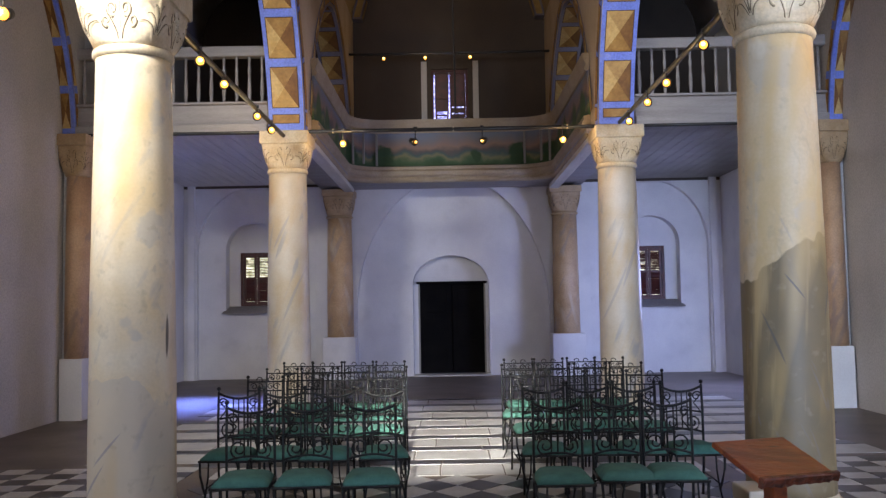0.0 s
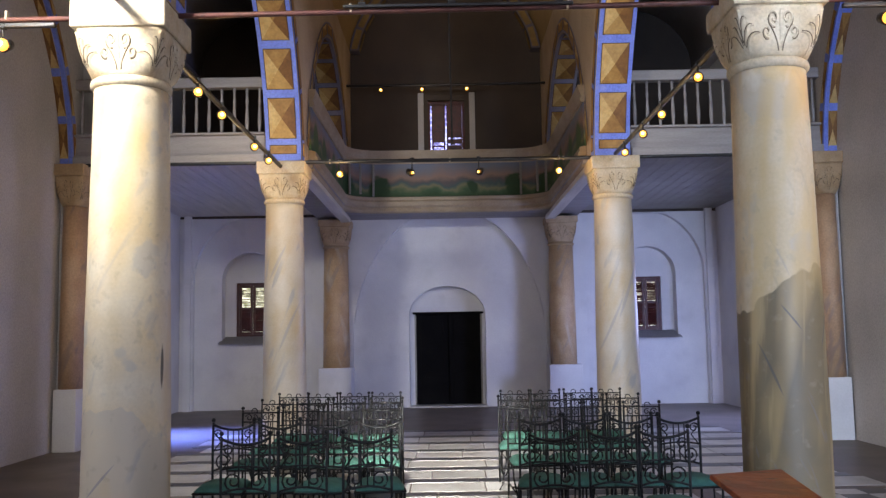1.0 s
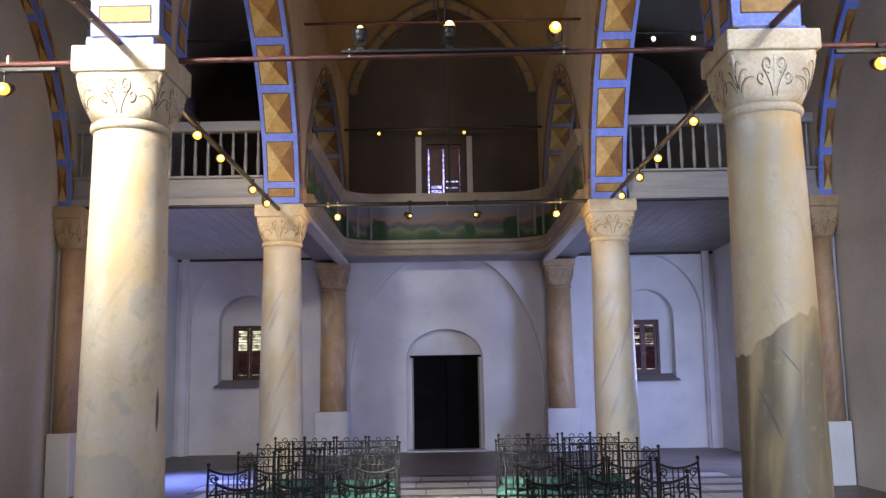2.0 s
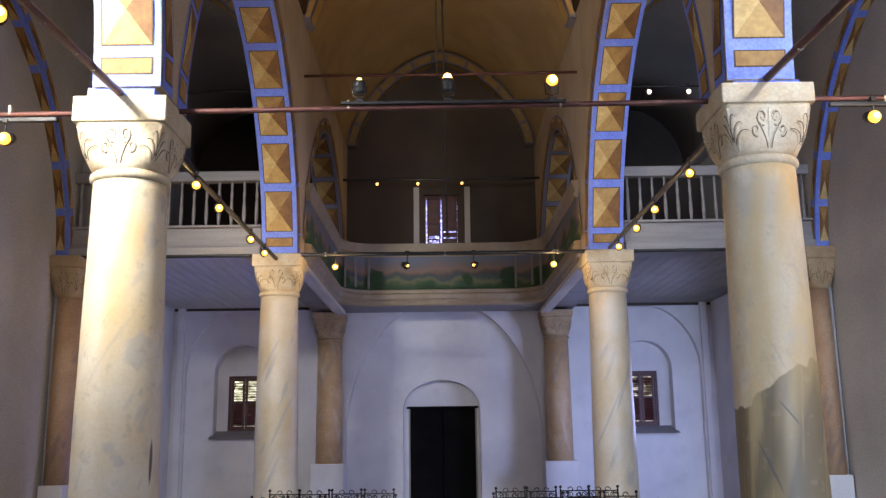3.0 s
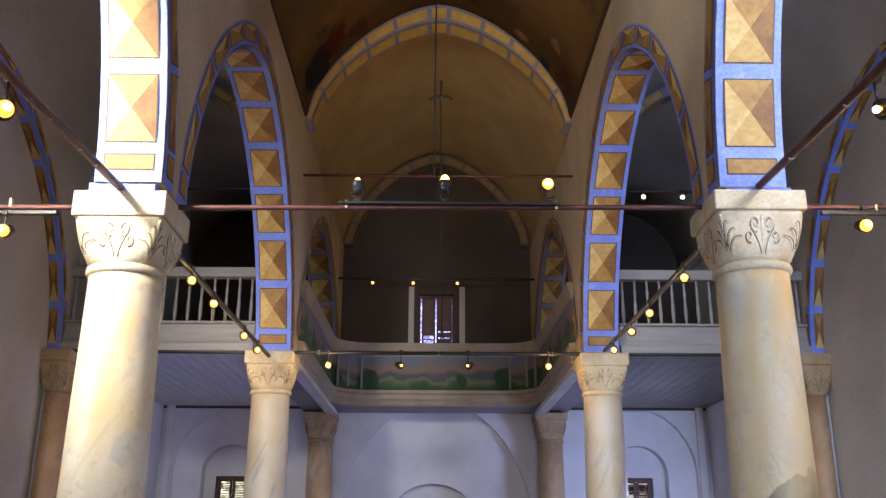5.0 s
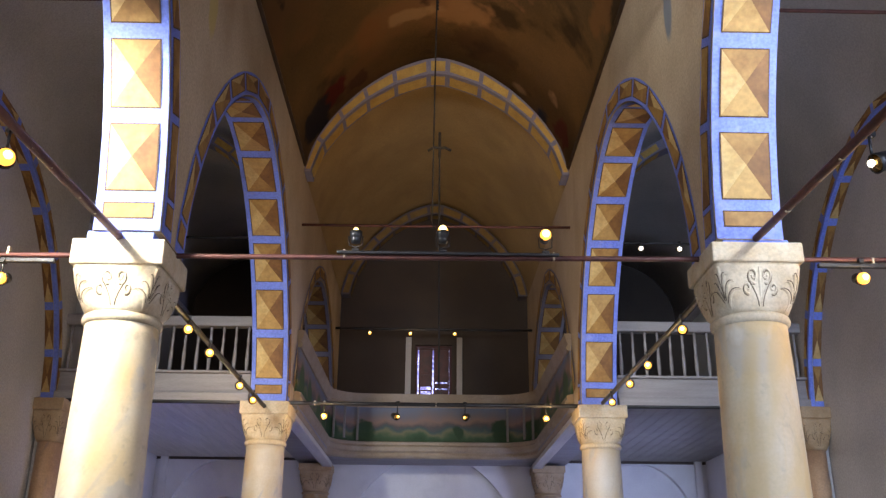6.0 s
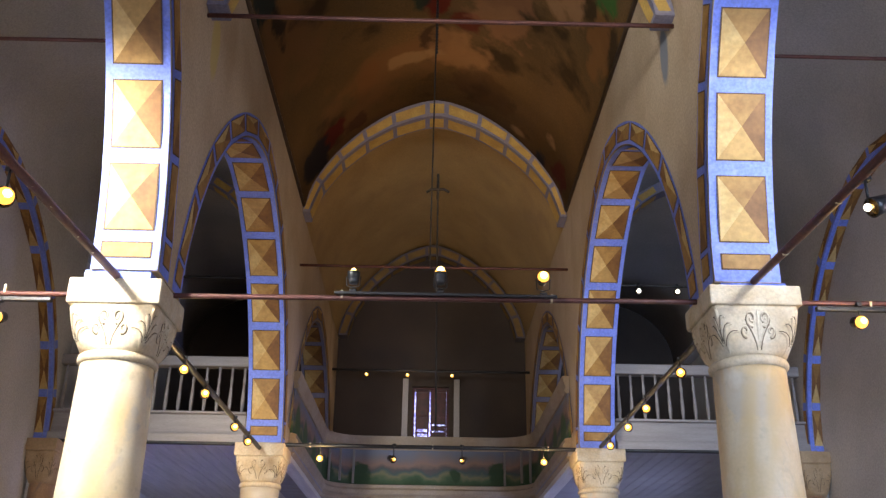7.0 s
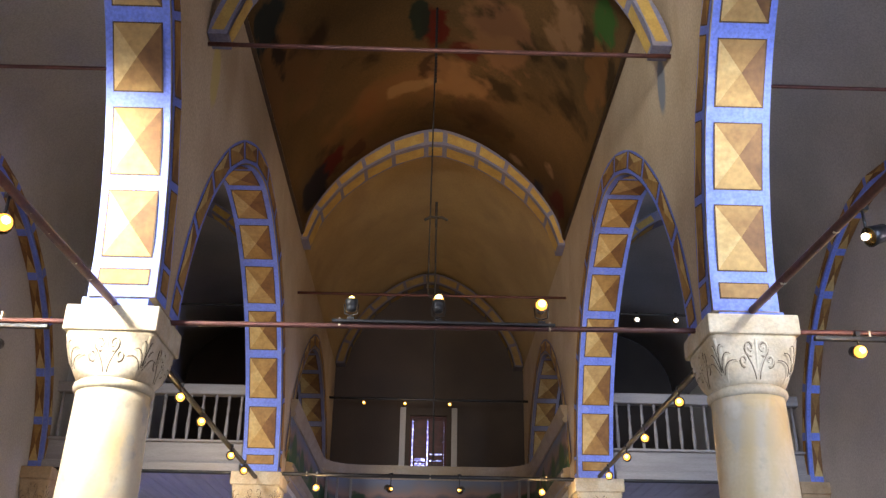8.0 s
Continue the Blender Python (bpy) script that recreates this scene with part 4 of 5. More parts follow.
plan += [(-2.14 + R - R * math.cos(a), 19.0 - R + R * math.sin(a)) for a in [math.pi / 2 * i / 10 for i in range(1, 11)]]
plan += [(-x, y) for x, y in reversed(plan)]


def sweep(bm, line, profile, index=0):
    """Sweeps a closed (out, z) profile along a plan line; out is towards the nave."""
    rows = []
    for i, p in enumerate(line):
        a, b = Vector(line[max(i - 1, 0)]), Vector(line[min(i + 1, len(line) - 1)])
        d = (b - a).normalized()
        nn = Vector((d.y, -d.x))
        rows.append([bm.verts.new((p[0] + nn.x * o, p[1] + nn.y * o, z)) for o, z in profile])
    m = len(profile)
    for a, b in zip(rows, rows[1:]):
        for i in range(m):
            f = bm.faces.new((a[i], a[(i + 1) % m], b[(i + 1) % m], b[i]))
            f.material_index = index
    bm.faces.new(rows[0])
    bm.faces.new(rows[-1][::-1])
    bmesh.ops.recalc_face_normals(bm, faces=bm.faces)


th = thing("centre_gallery", "curved cream gallery parapet with painted landscape panels", "gallery")
bm = bmesh.new()
sweep(bm, plan, [(-0.12, 4.18), (0.02, 4.18), (0.05, 4.22), (0.03, 4.28), (0.09, 4.32), (0.10, 4.40), (0.06, 4.44), (0.07, 4.50), (0.0, 4.52), (-0.12, 4.52)])
part("lower_moulding", bm, TRIM, th, "cream moulded cornice")
bm = bmesh.new()
sweep(bm, plan, [(-0.10, 4.522), (0.0, 4.522), (0.0, 5.22), (-0.10, 5.22)])


def mural_paint():
    """Landscape: dark green foot, hazy hills, pink evening sky, with clumps of trees."""
    m = material("landscape_mural", (0.10, 0.13, 0.10), (0.20, 0.15, 0.10), 1.6, 0.7, 0.1)
    n, l = m.node_tree.nodes, m.node_tree.links
    bsdf = n["Principled BSDF"]
    geo = n.new("ShaderNodeNewGeometry")
    sep = n.new("ShaderNodeSeparateXYZ")
    l.new(geo.outputs["Position"], sep.inputs[0])
    tex = n.new("ShaderNodeTexNoise")
    tex.inputs["Scale"].default_value, tex.inputs["Detail"].default_value = 2.2, 6.0
    l.new(geo.outputs["Position"], tex.inputs["Vector"])
    add = n.new("ShaderNodeMath")
    add.operation = 'MULTIPLY_ADD'
    add.inputs[1].default_value = 0.45
    l.new(tex.outputs["Fac"], add.inputs[0])
    l.new(sep.outputs["Z"], add.inputs[2])
    ramp = n.new("ShaderNodeMapRange")
    ramp.inputs[1].default_value, ramp.inputs[2].default_value = 4.72, 5.42
    l.new(add.outputs[0], ramp.inputs[0])
    cr = n.new("ShaderNodeValToRGB")
    cr.color_ramp.elements[0].position, cr.color_ramp.elements[0].color = 0.0, (0.02, 0.06, 0.015, 1)
    cr.color_ramp.elements[1].position, cr.color_ramp.elements[1].color = 1.0, (0.16, 0.18, 0.22, 1)
    for pos, col in ((0.18, (0.05, 0.10, 0.04)), (0.30, (0.18, 0.17, 0.08)), (0.40, (0.06, 0.10, 0.09)), (0.50, (0.12, 0.095, 0.08)), (0.62, (0.27, 0.17, 0.12)), (0.8, (0.20, 0.17, 0.16))):
        e = cr.color_ramp.elements.new(pos)
        e.color = (*col, 1)
    l.new(ramp.outputs[0], cr.inputs[0])
    l.new(cr.outputs[0], bsdf.inputs["Base Color"])
    for x in (-1.45, 1.42, 0.55, -2.1, 2.1):
        daub(m, (x, 19.0, 4.72), (0.20 if abs(x) > 1 else 0.12, 1.2, 0.26 if abs(x) > 1 else 0.14), (0.02, 0.06, 0.015), 0.95, 1.1)
    for y in (14.6, 15.6, 16.9, 17.8):
        for x in (-2.14, 2.14):
            daub(m, (x, y, 4.75), (0.2, 0.3, 0.33), (0.04, 0.10, 0.02), 0.9, 0.4)
    return m


MURAL = mural_paint()
part("painted_panel", bm, MURAL, th, "landscape mural in green, pink and blue")
bm = bmesh.new()
sweep(bm, plan, [(-0.12, 5.222), (0.03, 5.222), (0.05, 5.27), (0.02, 5.32), (0.06, 5.42), (0.07, 5.50), (-0.14, 5.50)])
part("handrail", bm, TRIM, th, "cream moulded handrail")
bm = bmesh.new()
box(bm, -2.9, 2.9, 19.0, WALL_Y, 4.22, 4.34)
box(bm, -2.9, -2.1, 13.95, 18.99, 4.22, 4.34)
box(bm, 2.1, 2.9, 13.95, 18.99, 4.22, 4.34)
part("floor_slab", bm, WOOD_WHITE, th, "pale painted board underside")

for s in (-1, 1):
    part("side_beam", boxed(*sorted((s * 2.13, s * 2.34)), 14.04, 19.75, 4.09, 4.178, 0.008), LIT_WOOD, th, "pale painted beam under the gallery edge")

# ---------- doors and windows ----------


def leafy_glow(name, a, b, strength, scale, low=0.45, high=0.58):
    """Daylight with foliage outside a window."""
    m = glow(name, a, strength)
    n, l = m.node_tree.nodes, m.node_tree.links
    geo = n.new("ShaderNodeNewGeometry")
    tex = n.new("ShaderNodeTexNoise")
    tex.inputs["Scale"].default_value, tex.inputs["Detail"].default_value = scale, 4.0
    l.new(geo.outputs["Position"], tex.inputs["Vector"])
    ramp = n.new("ShaderNodeMapRange")
    ramp.inputs[1].default_value, ramp.inputs[2].default_value = low, high
    l.new(tex.outputs["Fac"], ramp.inputs[0])
    mix = n.new("ShaderNodeMix")
    mix.data_type = 'RGBA'
    mix.inputs[6].default_value, mix.inputs[7].default_value = (*a, 1), (*b, 1)
    l.new(ramp.outputs[0], mix.inputs[0])
    l.new(mix.outputs[2], bsdf_in(m, "Emission Color"))
    return m


def bsdf_in(m, key):
    return m.node_tree.nodes["Principled BSDF"].inputs[key]


GARDEN = leafy_glow("sunlit_garden", (1.0, 0.97, 0.74), (0.05, 0.06, 0.02), 1.3, 11.0)
SHADY_GARDEN = leafy_glow("shady_garden", (1.0, 0.94, 0.76), (0.03, 0.025, 0.03), 1.2, 15.0, 0.40, 0.52)
BLUEDAY = leafy_glow("blue_daylight", (0.55, 0.55, 1.0), (0.012, 0.008, 0.05), 3.2, 22.0, 0.44, 0.50)


def shuttered_window(number, x0, x1, z0, z1, y, split, outside, gaps, lean, label):
    th = thing("window_%d" % number, label, "window", kind="structure")
    w = x1 - x0
    e = 0.055
    bm = bmesh.new()
    for q in ((x0, x0 + e, z0, z1), (x1 - e, x1, z0, z1), (x0 + e, x1 - e, z0, z0 + e), (x0 + e, x1 - e, z1 - e, z1)):
        box(bm, q[0], q[1], y, y + 0.09, q[2], q[3], 0.004)
    part("window_frame", bm, SHUTTER, th, "dark red painted window frame")
    mid = (x0 + x1) / 2
    rnd = random.Random(number)
    for k, (a, b) in enumerate(((x0 + e, mid), (mid, x1 - e))):
        bm = bmesh.new()
        s = 0.06 if number < 3 else 0.045
        g = 0.004
        if number == 3:
            a, b = (a + 0.028, b - 0.02) if k == 0 else (a + 0.004, b)
        for q in ((a + g, a + s, z0 + e, z1 - e), (b - s, b - g, z0 + e, z1 - e), (a + s, b - s, z0 + e, z0 + e + s), (a + s, b - s, z1 - e - s, z1 - e), (a + s, b - s, split - s / 2, split + s / 2)):
            box(bm, q[0], q[1], y + 0.02, y + 0.06, q[2], q[3], 0.003)
        leaf = part("shutter", bm, SHUTTER, th, "dark red louvred shutter leaf")
        z = z0 + e + s + (0.012 if number < 3 else -0.004)
        i = 0
        while z < z1 - e - s - (0.03 if number < 3 else 0.0):
            if (number == 3 or not split - s / 2 - 0.02 < z < split + s / 2) and not gaps(k, z, i, rnd):
                bm = bmesh.new()
                box(bm, a + s, b - s, -0.004, 0.004, -0.019, 0.019)
                bmesh.ops.rotate(bm, verts=bm.verts, cent=(0, 0, 0), matrix=Matrix.Rotation(radians(lean(k, z, rnd)), 3, 'X'))
                bmesh.ops.translate(bm, verts=bm.verts, vec=(0, y + 0.04, z + 0.015))
                part("slat", bm, SHUTTER, leaf)
            z += 0.036
            i += 1
    bm = bmesh.new()
    box(bm, x0 - 0.25, x1 + 0.25, y + 0.42, y + 0.44, z0 - 0.2, z1 + 0.2)
    part("outside_view", bm, outside, th, "bright daylight outside the window")
    return th


def gaps_garden(k, z, i, rnd):
    return z > 2.30 and rnd.random() < 0.08


def lean_bright(k, z, rnd):
    return rnd.uniform(64, 82) if z > 2.33 else rnd.choice((8, 12, 16, 20, 46))


def lean_patchy(k, z, rnd):
    return rnd.uniform(34, 60) if z > 2.33 else rnd.uniform(12, 40)


def lean_shut(k, z, rnd):
    return 4


def gaps_upper(k, z, i, rnd):
    return 5.6 < z < 6.08 and rnd.random() < (0.35 if k == 0 else 0.2)


shuttered_window(1, -WIN[1] - 0.02, -WIN[0] - 0.02, WIN[2], WIN[3], WALL_Y + 0.54, 2.28, GARDEN, gaps_garden, lean_bright, "dark red louvred window with sunlit garden behind")
shuttered_window(2, WIN[0], WIN[1], WIN[2], WIN[3], WALL_Y + 0.54, 2.28, SHADY_GARDEN, gaps_garden, lean_patchy, "dark red louvred window with sunlit garden behind")
shuttered_window(3, *UPWIN, WALL_Y + 0.1, 6.3, BLUEDAY, gaps_upper, lean_shut, "closed dark wooden shutters with blue daylight gaps")
for s in (-1, 1):
    bm = bmesh.new()
    v = [bm.verts.new(p) for p in ((s * 4.5 - 0.66, WALL_Y + 0.495, 1.64), (s * 4.5 + 0.66, WALL_Y + 0.495, 1.64), (s * 4.5 + 0.70, WALL_Y - 0.02, 1.48), (s * 4.5 - 0.70, WALL_Y - 0.02, 1.48))]
    bm.faces.new(v)
    bmesh.ops.solidify(bm, geom=bm.faces[:], thickness=0.04)
    setting("trim_window_sill_%d" % (1 if s < 0 else 2), bm, AISLE_VAULT, "sloping grey plaster window sill", "trim")
bm = bmesh.new()
for x0, x1 in ((-0.64, -0.51), (0.53, 0.66)):
    box(bm, x0, x1, WALL_Y - 0.05, WALL_Y - 0.002, 4.45, 7.12, 0.01)
setting("trim_upper_window", bm, AISLE_VAULT, "grey plaster jambs beside the upper window", "trim")

th = thing("door_1", "closed black double door under a plaster arch", "door", kind="structure")
for s in (-1, 1):
    xs = sorted((-0.03, -0.03 + s * DOOR_X))
    bm = bmesh.new()
    box(bm, xs[0] + 0.012, xs[1] - 0.006, WALL_Y + 0.55, WALL_Y + 0.60, 0.01, DOOR_H - 0.05, 0.006)
    leaf = part("door_leaf", bm, DOOR, th, "black painted wooden door leaf")
    for k in range(3):
        bm = bmesh.new()
        z = 0.14 + k * 0.64
        box(bm, xs[0] + 0.12, xs[1] - 0.12, WALL_Y + 0.538, WALL_Y + 0.552, z, z + 0.52, 0.006)
        part("door_panel", bm, DOOR, leaf)
part("lintel", boxed(-0.84, 0.78, WALL_Y + 0.40, WALL_Y + 0.54, DOOR_H - 0.05, DOOR_H, 0.006), DOOR, th, "dark wooden lintel")
part("door_jamb", boxed(-0.80, -0.765, WALL_Y + 0.49, WALL_Y + 0.58, 0, DOOR_H - 0.05, 0.004), GREY_WOOD, th, "pale worn jamb")
part("door_jamb", boxed(0.705, 0.74, WALL_Y + 0.49, WALL_Y + 0.58, 0, DOOR_H - 0.05, 0.004), GREY_WOOD, th, "pale worn jamb")
part("threshold", boxed(-0.9, 0.85, WALL_Y - 0.02, WALL_Y + 0.58, 0.0, 0.035, 0.006), TILE_WHITE, th, "worn stone threshold")
bm = boxed(-1.2, 1.2, WALL_Y + 1.3, WALL_Y + 1.32, -0.1, 2.6)
setting("backdrop_behind_door", bm, DOOR, "dark space behind the door", "backdrop")
# upright plaster strips in the far corners
for s in (-1, 1):
    bm = boxed(*sorted((s * 5.78, s * 5.94)), WALL_Y - 0.10, WALL_Y - 0.002, 0.0, 4.36, 0.01)
    setting("trim_corner_strip_%d" % (1 if s < 0 else 2), bm, PLASTER, "white plaster corner strip", "trim")

# parapet posts
for x in (-2.02, -1.80, -1.56, 1.55, 1.86, 2.04):
    bm = boxed(x - 0.022, x + 0.022, 18.93 if abs(x) < 1.7 else 18.55, 18.985 if abs(x) < 1.7 else 18.62, 4.53, 5.21, 0.006)
    ob = part("parapet_post", bm, GREY_WOOD)
    tagged(ob, "slender grey post standing before the painted parapet", "post", "parapet posts")

# ---------- tie rods and track lamps ----------


def rod(a, b, r, mat, label):
    bm = bmesh.new()
    a, b = Vector(a), Vector(b)
    n = 10
    sag = (b - a).length * 0.0012
    pts = [a + (b - a) * i / n - Vector((0, 0, sag * math.sin(math.pi * i / n))) for i in range(n + 1)]
    tube(bm, pts, r, 8)
    ob = part("tie_rod", bm, mat)
    return tagged(ob, label, "rod", "iron tie rods")


def track_lamp(place, drop, facing, lit=True, size=0.036, white=False):
    """A small spotlight clipped below a rod at place."""
    th = thing("track_lamp", "small black spotlight with a glowing warm bulb" if not white else "small black spotlight with a glowing white bulb", "lamp", place, facing, group="track lamps")
    bm = bmesh.new()
    tube(bm, [(0, 0, 0.03), (0, 0, -drop)], 0.008, 6)
    box(bm, -0.02, 0.02, -0.03, 0.03, -0.005, 0.035, 0.004)
    part("clip", bm, BLACK, th)
    bm = bmesh.new()
    lathe(bm, [(0.03, 0.09), (0.046, 0.085), (0.05, 0.03), (0.056, -0.01), (0.050, -0.012), (0.044, 0.03), (0.02, 0.04)], 14)
    bmesh.ops.rotate(bm, verts=bm.verts, cent=(0, 0, 0), matrix=Matrix.Rotation(radians(-68), 3, 'X'))
    bmesh.ops.translate(bm, verts=bm.verts, vec=(0, 0.02, -drop - 0.03))
    part("housing", bm, BLACK, th, "black metal lamp housing", True)
    bm = bmesh.new()
    lathe(bm, [(0.012, 0.035), (0.03, 0.028), (0.044, 0.008), (0.047, -0.008)], 14)
    bmesh.ops.rotate(bm, verts=bm.verts, cent=(0, 0, 0), matrix=Matrix.Rotation(radians(-68), 3, 'X'))
    bmesh.ops.translate(bm, verts=bm.verts, vec=(0, 0.018, -drop - 0.03))
    part("reflector", bm, BRASS, th, "shiny brass reflector", True)
    bm = bmesh.new()
    ball(bm, (0, -0.012, -drop - 0.035), size, 12, 8)
    bulb = part("bulb", bm, LENS if white else BULB, th, "glowing bulb", True)
    if not white:
        bm = bmesh.new()
        ball(bm, (0, -0.012 - size * 0.52, -drop - 0.035), size * 0.62, 12, 8)
        part("bright_core", bm, HOT, bulb, "", True)
    return th


def upright_lamp(place, level, facing_nave, size=0.046):
    """A spotlight standing on the track: foot, yoke, ribbed housing and a glowing bulb."""
    th = thing("track_lamp", "black spotlight standing on the track with a glowing warm bulb", "lamp", place, group="track lamps")
    h = level - place[2]
    part("foot", boxed(-0.03, 0.03, -0.014, 0.014, 0.0, 0.022, 0.004), BLACK, th)
    bm = bmesh.new()
    tube(bm, [(0, 0, 0.02), (0, 0, 0.035), (-0.05, 0, 0.05), (-0.058, 0, h - 0.01)], 0.005, 6)
    tube(bm, [(0, 0, 0.035), (0.05, 0, 0.05), (0.058, 0, h - 0.01)], 0.005, 6)
    part("yoke", bm, BLACK, th, "thin black wire yoke")
    bm = bmesh.new()
    lathe(bm, [(0.018, h - 0.075), (0.036, h - 0.07), (0.044, h - 0.045), (0.042, h - 0.03), (0.048, h - 0.026), (0.05, h), (0.053, h + 0.026), (0.048, h + 0.027), (0.044, h)], 16)
    if facing_nave:
        bmesh.ops.rotate(bm, verts=bm.verts, cent=(0, 0, h), matrix=Matrix.Rotation(radians(80), 3, 'X'))
    part("housing", bm, BLACK, th, "black metal lamp housing", True)
    bm = bmesh.new()
    ball(bm, (0, -0.030, h) if facing_nave else (0, 0, h + 0.022), size, 14, 9)
    bulb = part("bulb", bm, BULB, th, "glowing bulb", True)
    bm = bmesh.new()
    ball(bm, (0, -0.058, h) if facing_nave else (0, -size * 0.43, h + 0.022 + size * 0.43), size * 0.7, 12, 8)
    part("bright_core", bm, HOT, bulb, "", True)
    return th


RZ = 4.20
rod((-AX, 6.97, RZ - 0.075), (AX, 6.97, RZ + 0.02), 0.022, ROD_RED, "rust red iron tie rod across the nave")
rod((-AX, 13.46, RZ + 0.03), (AX, 13.46, RZ + 0.03), 0.03, BLACK, "black iron tie rod below the gallery")
for s in (-1, 1):
    lift = 0.0 if s < 0 else 0.06
    rod((s * COL_X, 0.62, RZ - 0.20 + lift * 0.5), (s * COL_X, 6.62, RZ - 0.03 + lift), 0.03, ROD_RED, "rust red iron tie rod under an arch")
    rod((s * COL_X, 7.3, RZ - 0.06 + lift * 1.5), (s * COL_X, 13.34, RZ - 0.06 + lift * 1.8), 0.03, IRON, "dark iron tie rod between two columns")
    rod((s * X_OUT, 6.97, 6.62), (s * AX, 6.97, 6.62), 0.018, ROD_RED, "thin iron tie rod across the aisle")
    rod((s * X_OUT, 13.75, 6.95), (s * AX, 13.75, 6.95), 0.02, BLACK, "thin iron tie rod across the aisle")
rod((-2.19, 6.97, 6.93), (2.19, 6.97, 6.93), 0.022, ROD_RED, "rust red iron tie rod under the vault")
rod((-2.20, 13.7, 7.17), (2.20, 13.7, 7.185), 0.022, ROD_RED, "thin dark iron tie rod high in the nave")
rod((-2.19, 19.5, 7.07), (2.19, 19.5, 7.07), 0.028, BLACK, "black iron rod above the gallery")
ob = part("lamp_track", boxed(-0.83, 0.98, 6.915, 6.947, RZ - 0.03, RZ - 0.006, 0.004), BLACK)
tagged(ob, "black lamp track fastened along the iron tie rod", "lamp track")
for s in (-1, 1):
    ob = part("lamp_track", boxed(*sorted((s * 3.1, s * 4.3)), 6.93, 6.98, RZ - 0.05 + 0.024 * s - 0.06, RZ - 0.05 + 0.024 * s - 0.025, 0.006), BLACK)
    tagged(ob, "black lamp track hung under the iron tie rod", "lamp track")
bm = bmesh.new()
box(bm, 0, 0.018, -0.026, 0.026, -0.045, 0.025, 0.003)
clip = part("rod_clip", bm, STONE)
clip.matrix_world = pose(-0.78, 6.97, RZ - 0.01)
tagged(clip, "pale clip fastened round the iron tie rod", "clip", "rod clips")
for x, y, z in ((0.93, 6.97, RZ - 0.01), (3.55, 6.97, RZ - 0.02), (-3.5, 6.97, RZ - 0.02), (-1.78, 13.46, RZ + 0.03), (0.02, 13.46, RZ + 0.03), (1.72, 13.46, RZ + 0.03)):
    copy_thing(clip, pose(x, y, z))

for y in (4.62, 4.95, 5.25, 5.75, 6.05):
    copy_thing(clip, pose(-COL_X, y, RZ - 0.03 - 0.028 * (6.6 - y), 0, 0, 90) @ Matrix.Scale(0.7, 4))
for y in (5.05, 5.95):
    copy_thing(clip, pose(COL_X, y, RZ + 0.03 - 0.033 * (6.6 - y), 0, 0, 90) @ Matrix.Scale(0.8, 4))

for s, ys in ((-1, (8.77, 9.72, 11.40, 12.32)), (1, (8.80, 10.33, 11.34, 12.52))):
    for y in ys:
        track_lamp((s * (COL_X - 0.02), y, RZ - 0.07 if s < 0 else RZ + 0.02), 0.07 if s < 0 else 0.09, -20 * s, size=0.042)
for i, x in enumerate((-1.62, -0.54, 0.46, 1.66)):
    track_lamp((x, 13.44, RZ + 0.02), 0.16, 0 if i in (0, 3) else (38 if i == 1 else -30), size=0.042 if i in (0, 3) else 0.022)
for x in (-1.42, -0.52, 0.46):
    track_lamp((x, 19.5, 7.04), 0.04, 0)
for x, z, f in ((-0.68, 4.335, 0), (0.03, 4.345, 0), (0.87, 4.345, 1)):
    upright_lamp((x, 6.93, RZ - 0.006), z, f, 0.032 if x < -0.5 else 0.048)
for x, z in ((-3.51, RZ - 0.14), (3.45, RZ - 0.045)):
    track_lamp((x, 6.95, z), 0.10, 0, size=0.05)
for s in (-1, 1):
    big = track_lamp((s * (COL_X + 0.02), 4.73 if s < 0 else 4.74, RZ - 0.11 if s < 0 else RZ - 0.06), 0.12, 40 if s < 0 else -82, size=0.045 if s < 0 else 0.02, white=s > 0)
    big.scale = (1.15, 1.15, 1.15)
for x in (3.32, 3.95):
    track_lamp((x, 13.73, 6.94), 0.06, 0, size=0.035, white=True)
# rods and lamps added out of view to hold the column and arch spots
for s in (-1, 1):
    rod((s * X_OUT, 3.85, 5.60), (s * AX, 3.85, 5.60), 0.02, ROD_RED, "thin iron tie rod across the aisle")
    track_lamp((s * 3.7, 3.85, 5.58), 0.08, 180, size=0.03, white=True)
# another unseen rod with lamps, added for the floor and wall spots
rod((-X_IN, 0.45, 5.34), (X_IN, 0.45, 5.34), 0.02, ROD_RED, "unseen added rod carrying spotlights")
for x in (-0.6, -1.2):
    track_lamp((x, 0.45, 5.31), 0.06, 180, size=0.03, white=True)

# chandelier chain and cable with a cross
th = thing("hanging_chain", "dark iron chain with a cross hung from the vault", "chain", (0.0, 10.3, 0))
bm = bmesh.new()
tube(bm, [(-0.03, 0, 10.2), (-0.045, 0, 8.6), (-0.066, 0, 5.9), (-0.055, 0, 5.80), (0.020, 0, 5.72)], 0.011, 6)
part("cable", bm, CORD, th)
bm = bmesh.new()
for i in range(26):
    z = 10.2 - i * 0.05
    ball(bm, (-0.03, 0, z), 0.022, 6, 4)
part("chain", bm, CORD, th)
bm = bmesh.new()
tube(bm, [(0.018, 0, 7.06), (0.022, 0, 5.8), (0.04, 0, 3.80)], 0.012, 6)
tube(bm, [(-0.127, 0, 6.82), (-0.06, 0, 6.865), (0.018, 0, 6.86), (0.09, 0, 6.865), (0.163, 0, 6.825)], 0.018, 6)
tube(bm, [(0.018, 0, 7.08), (0.018, 0, 6.72)], 0.018, 6)
part("cross", bm, CORD, th)
bm = bmesh.new()
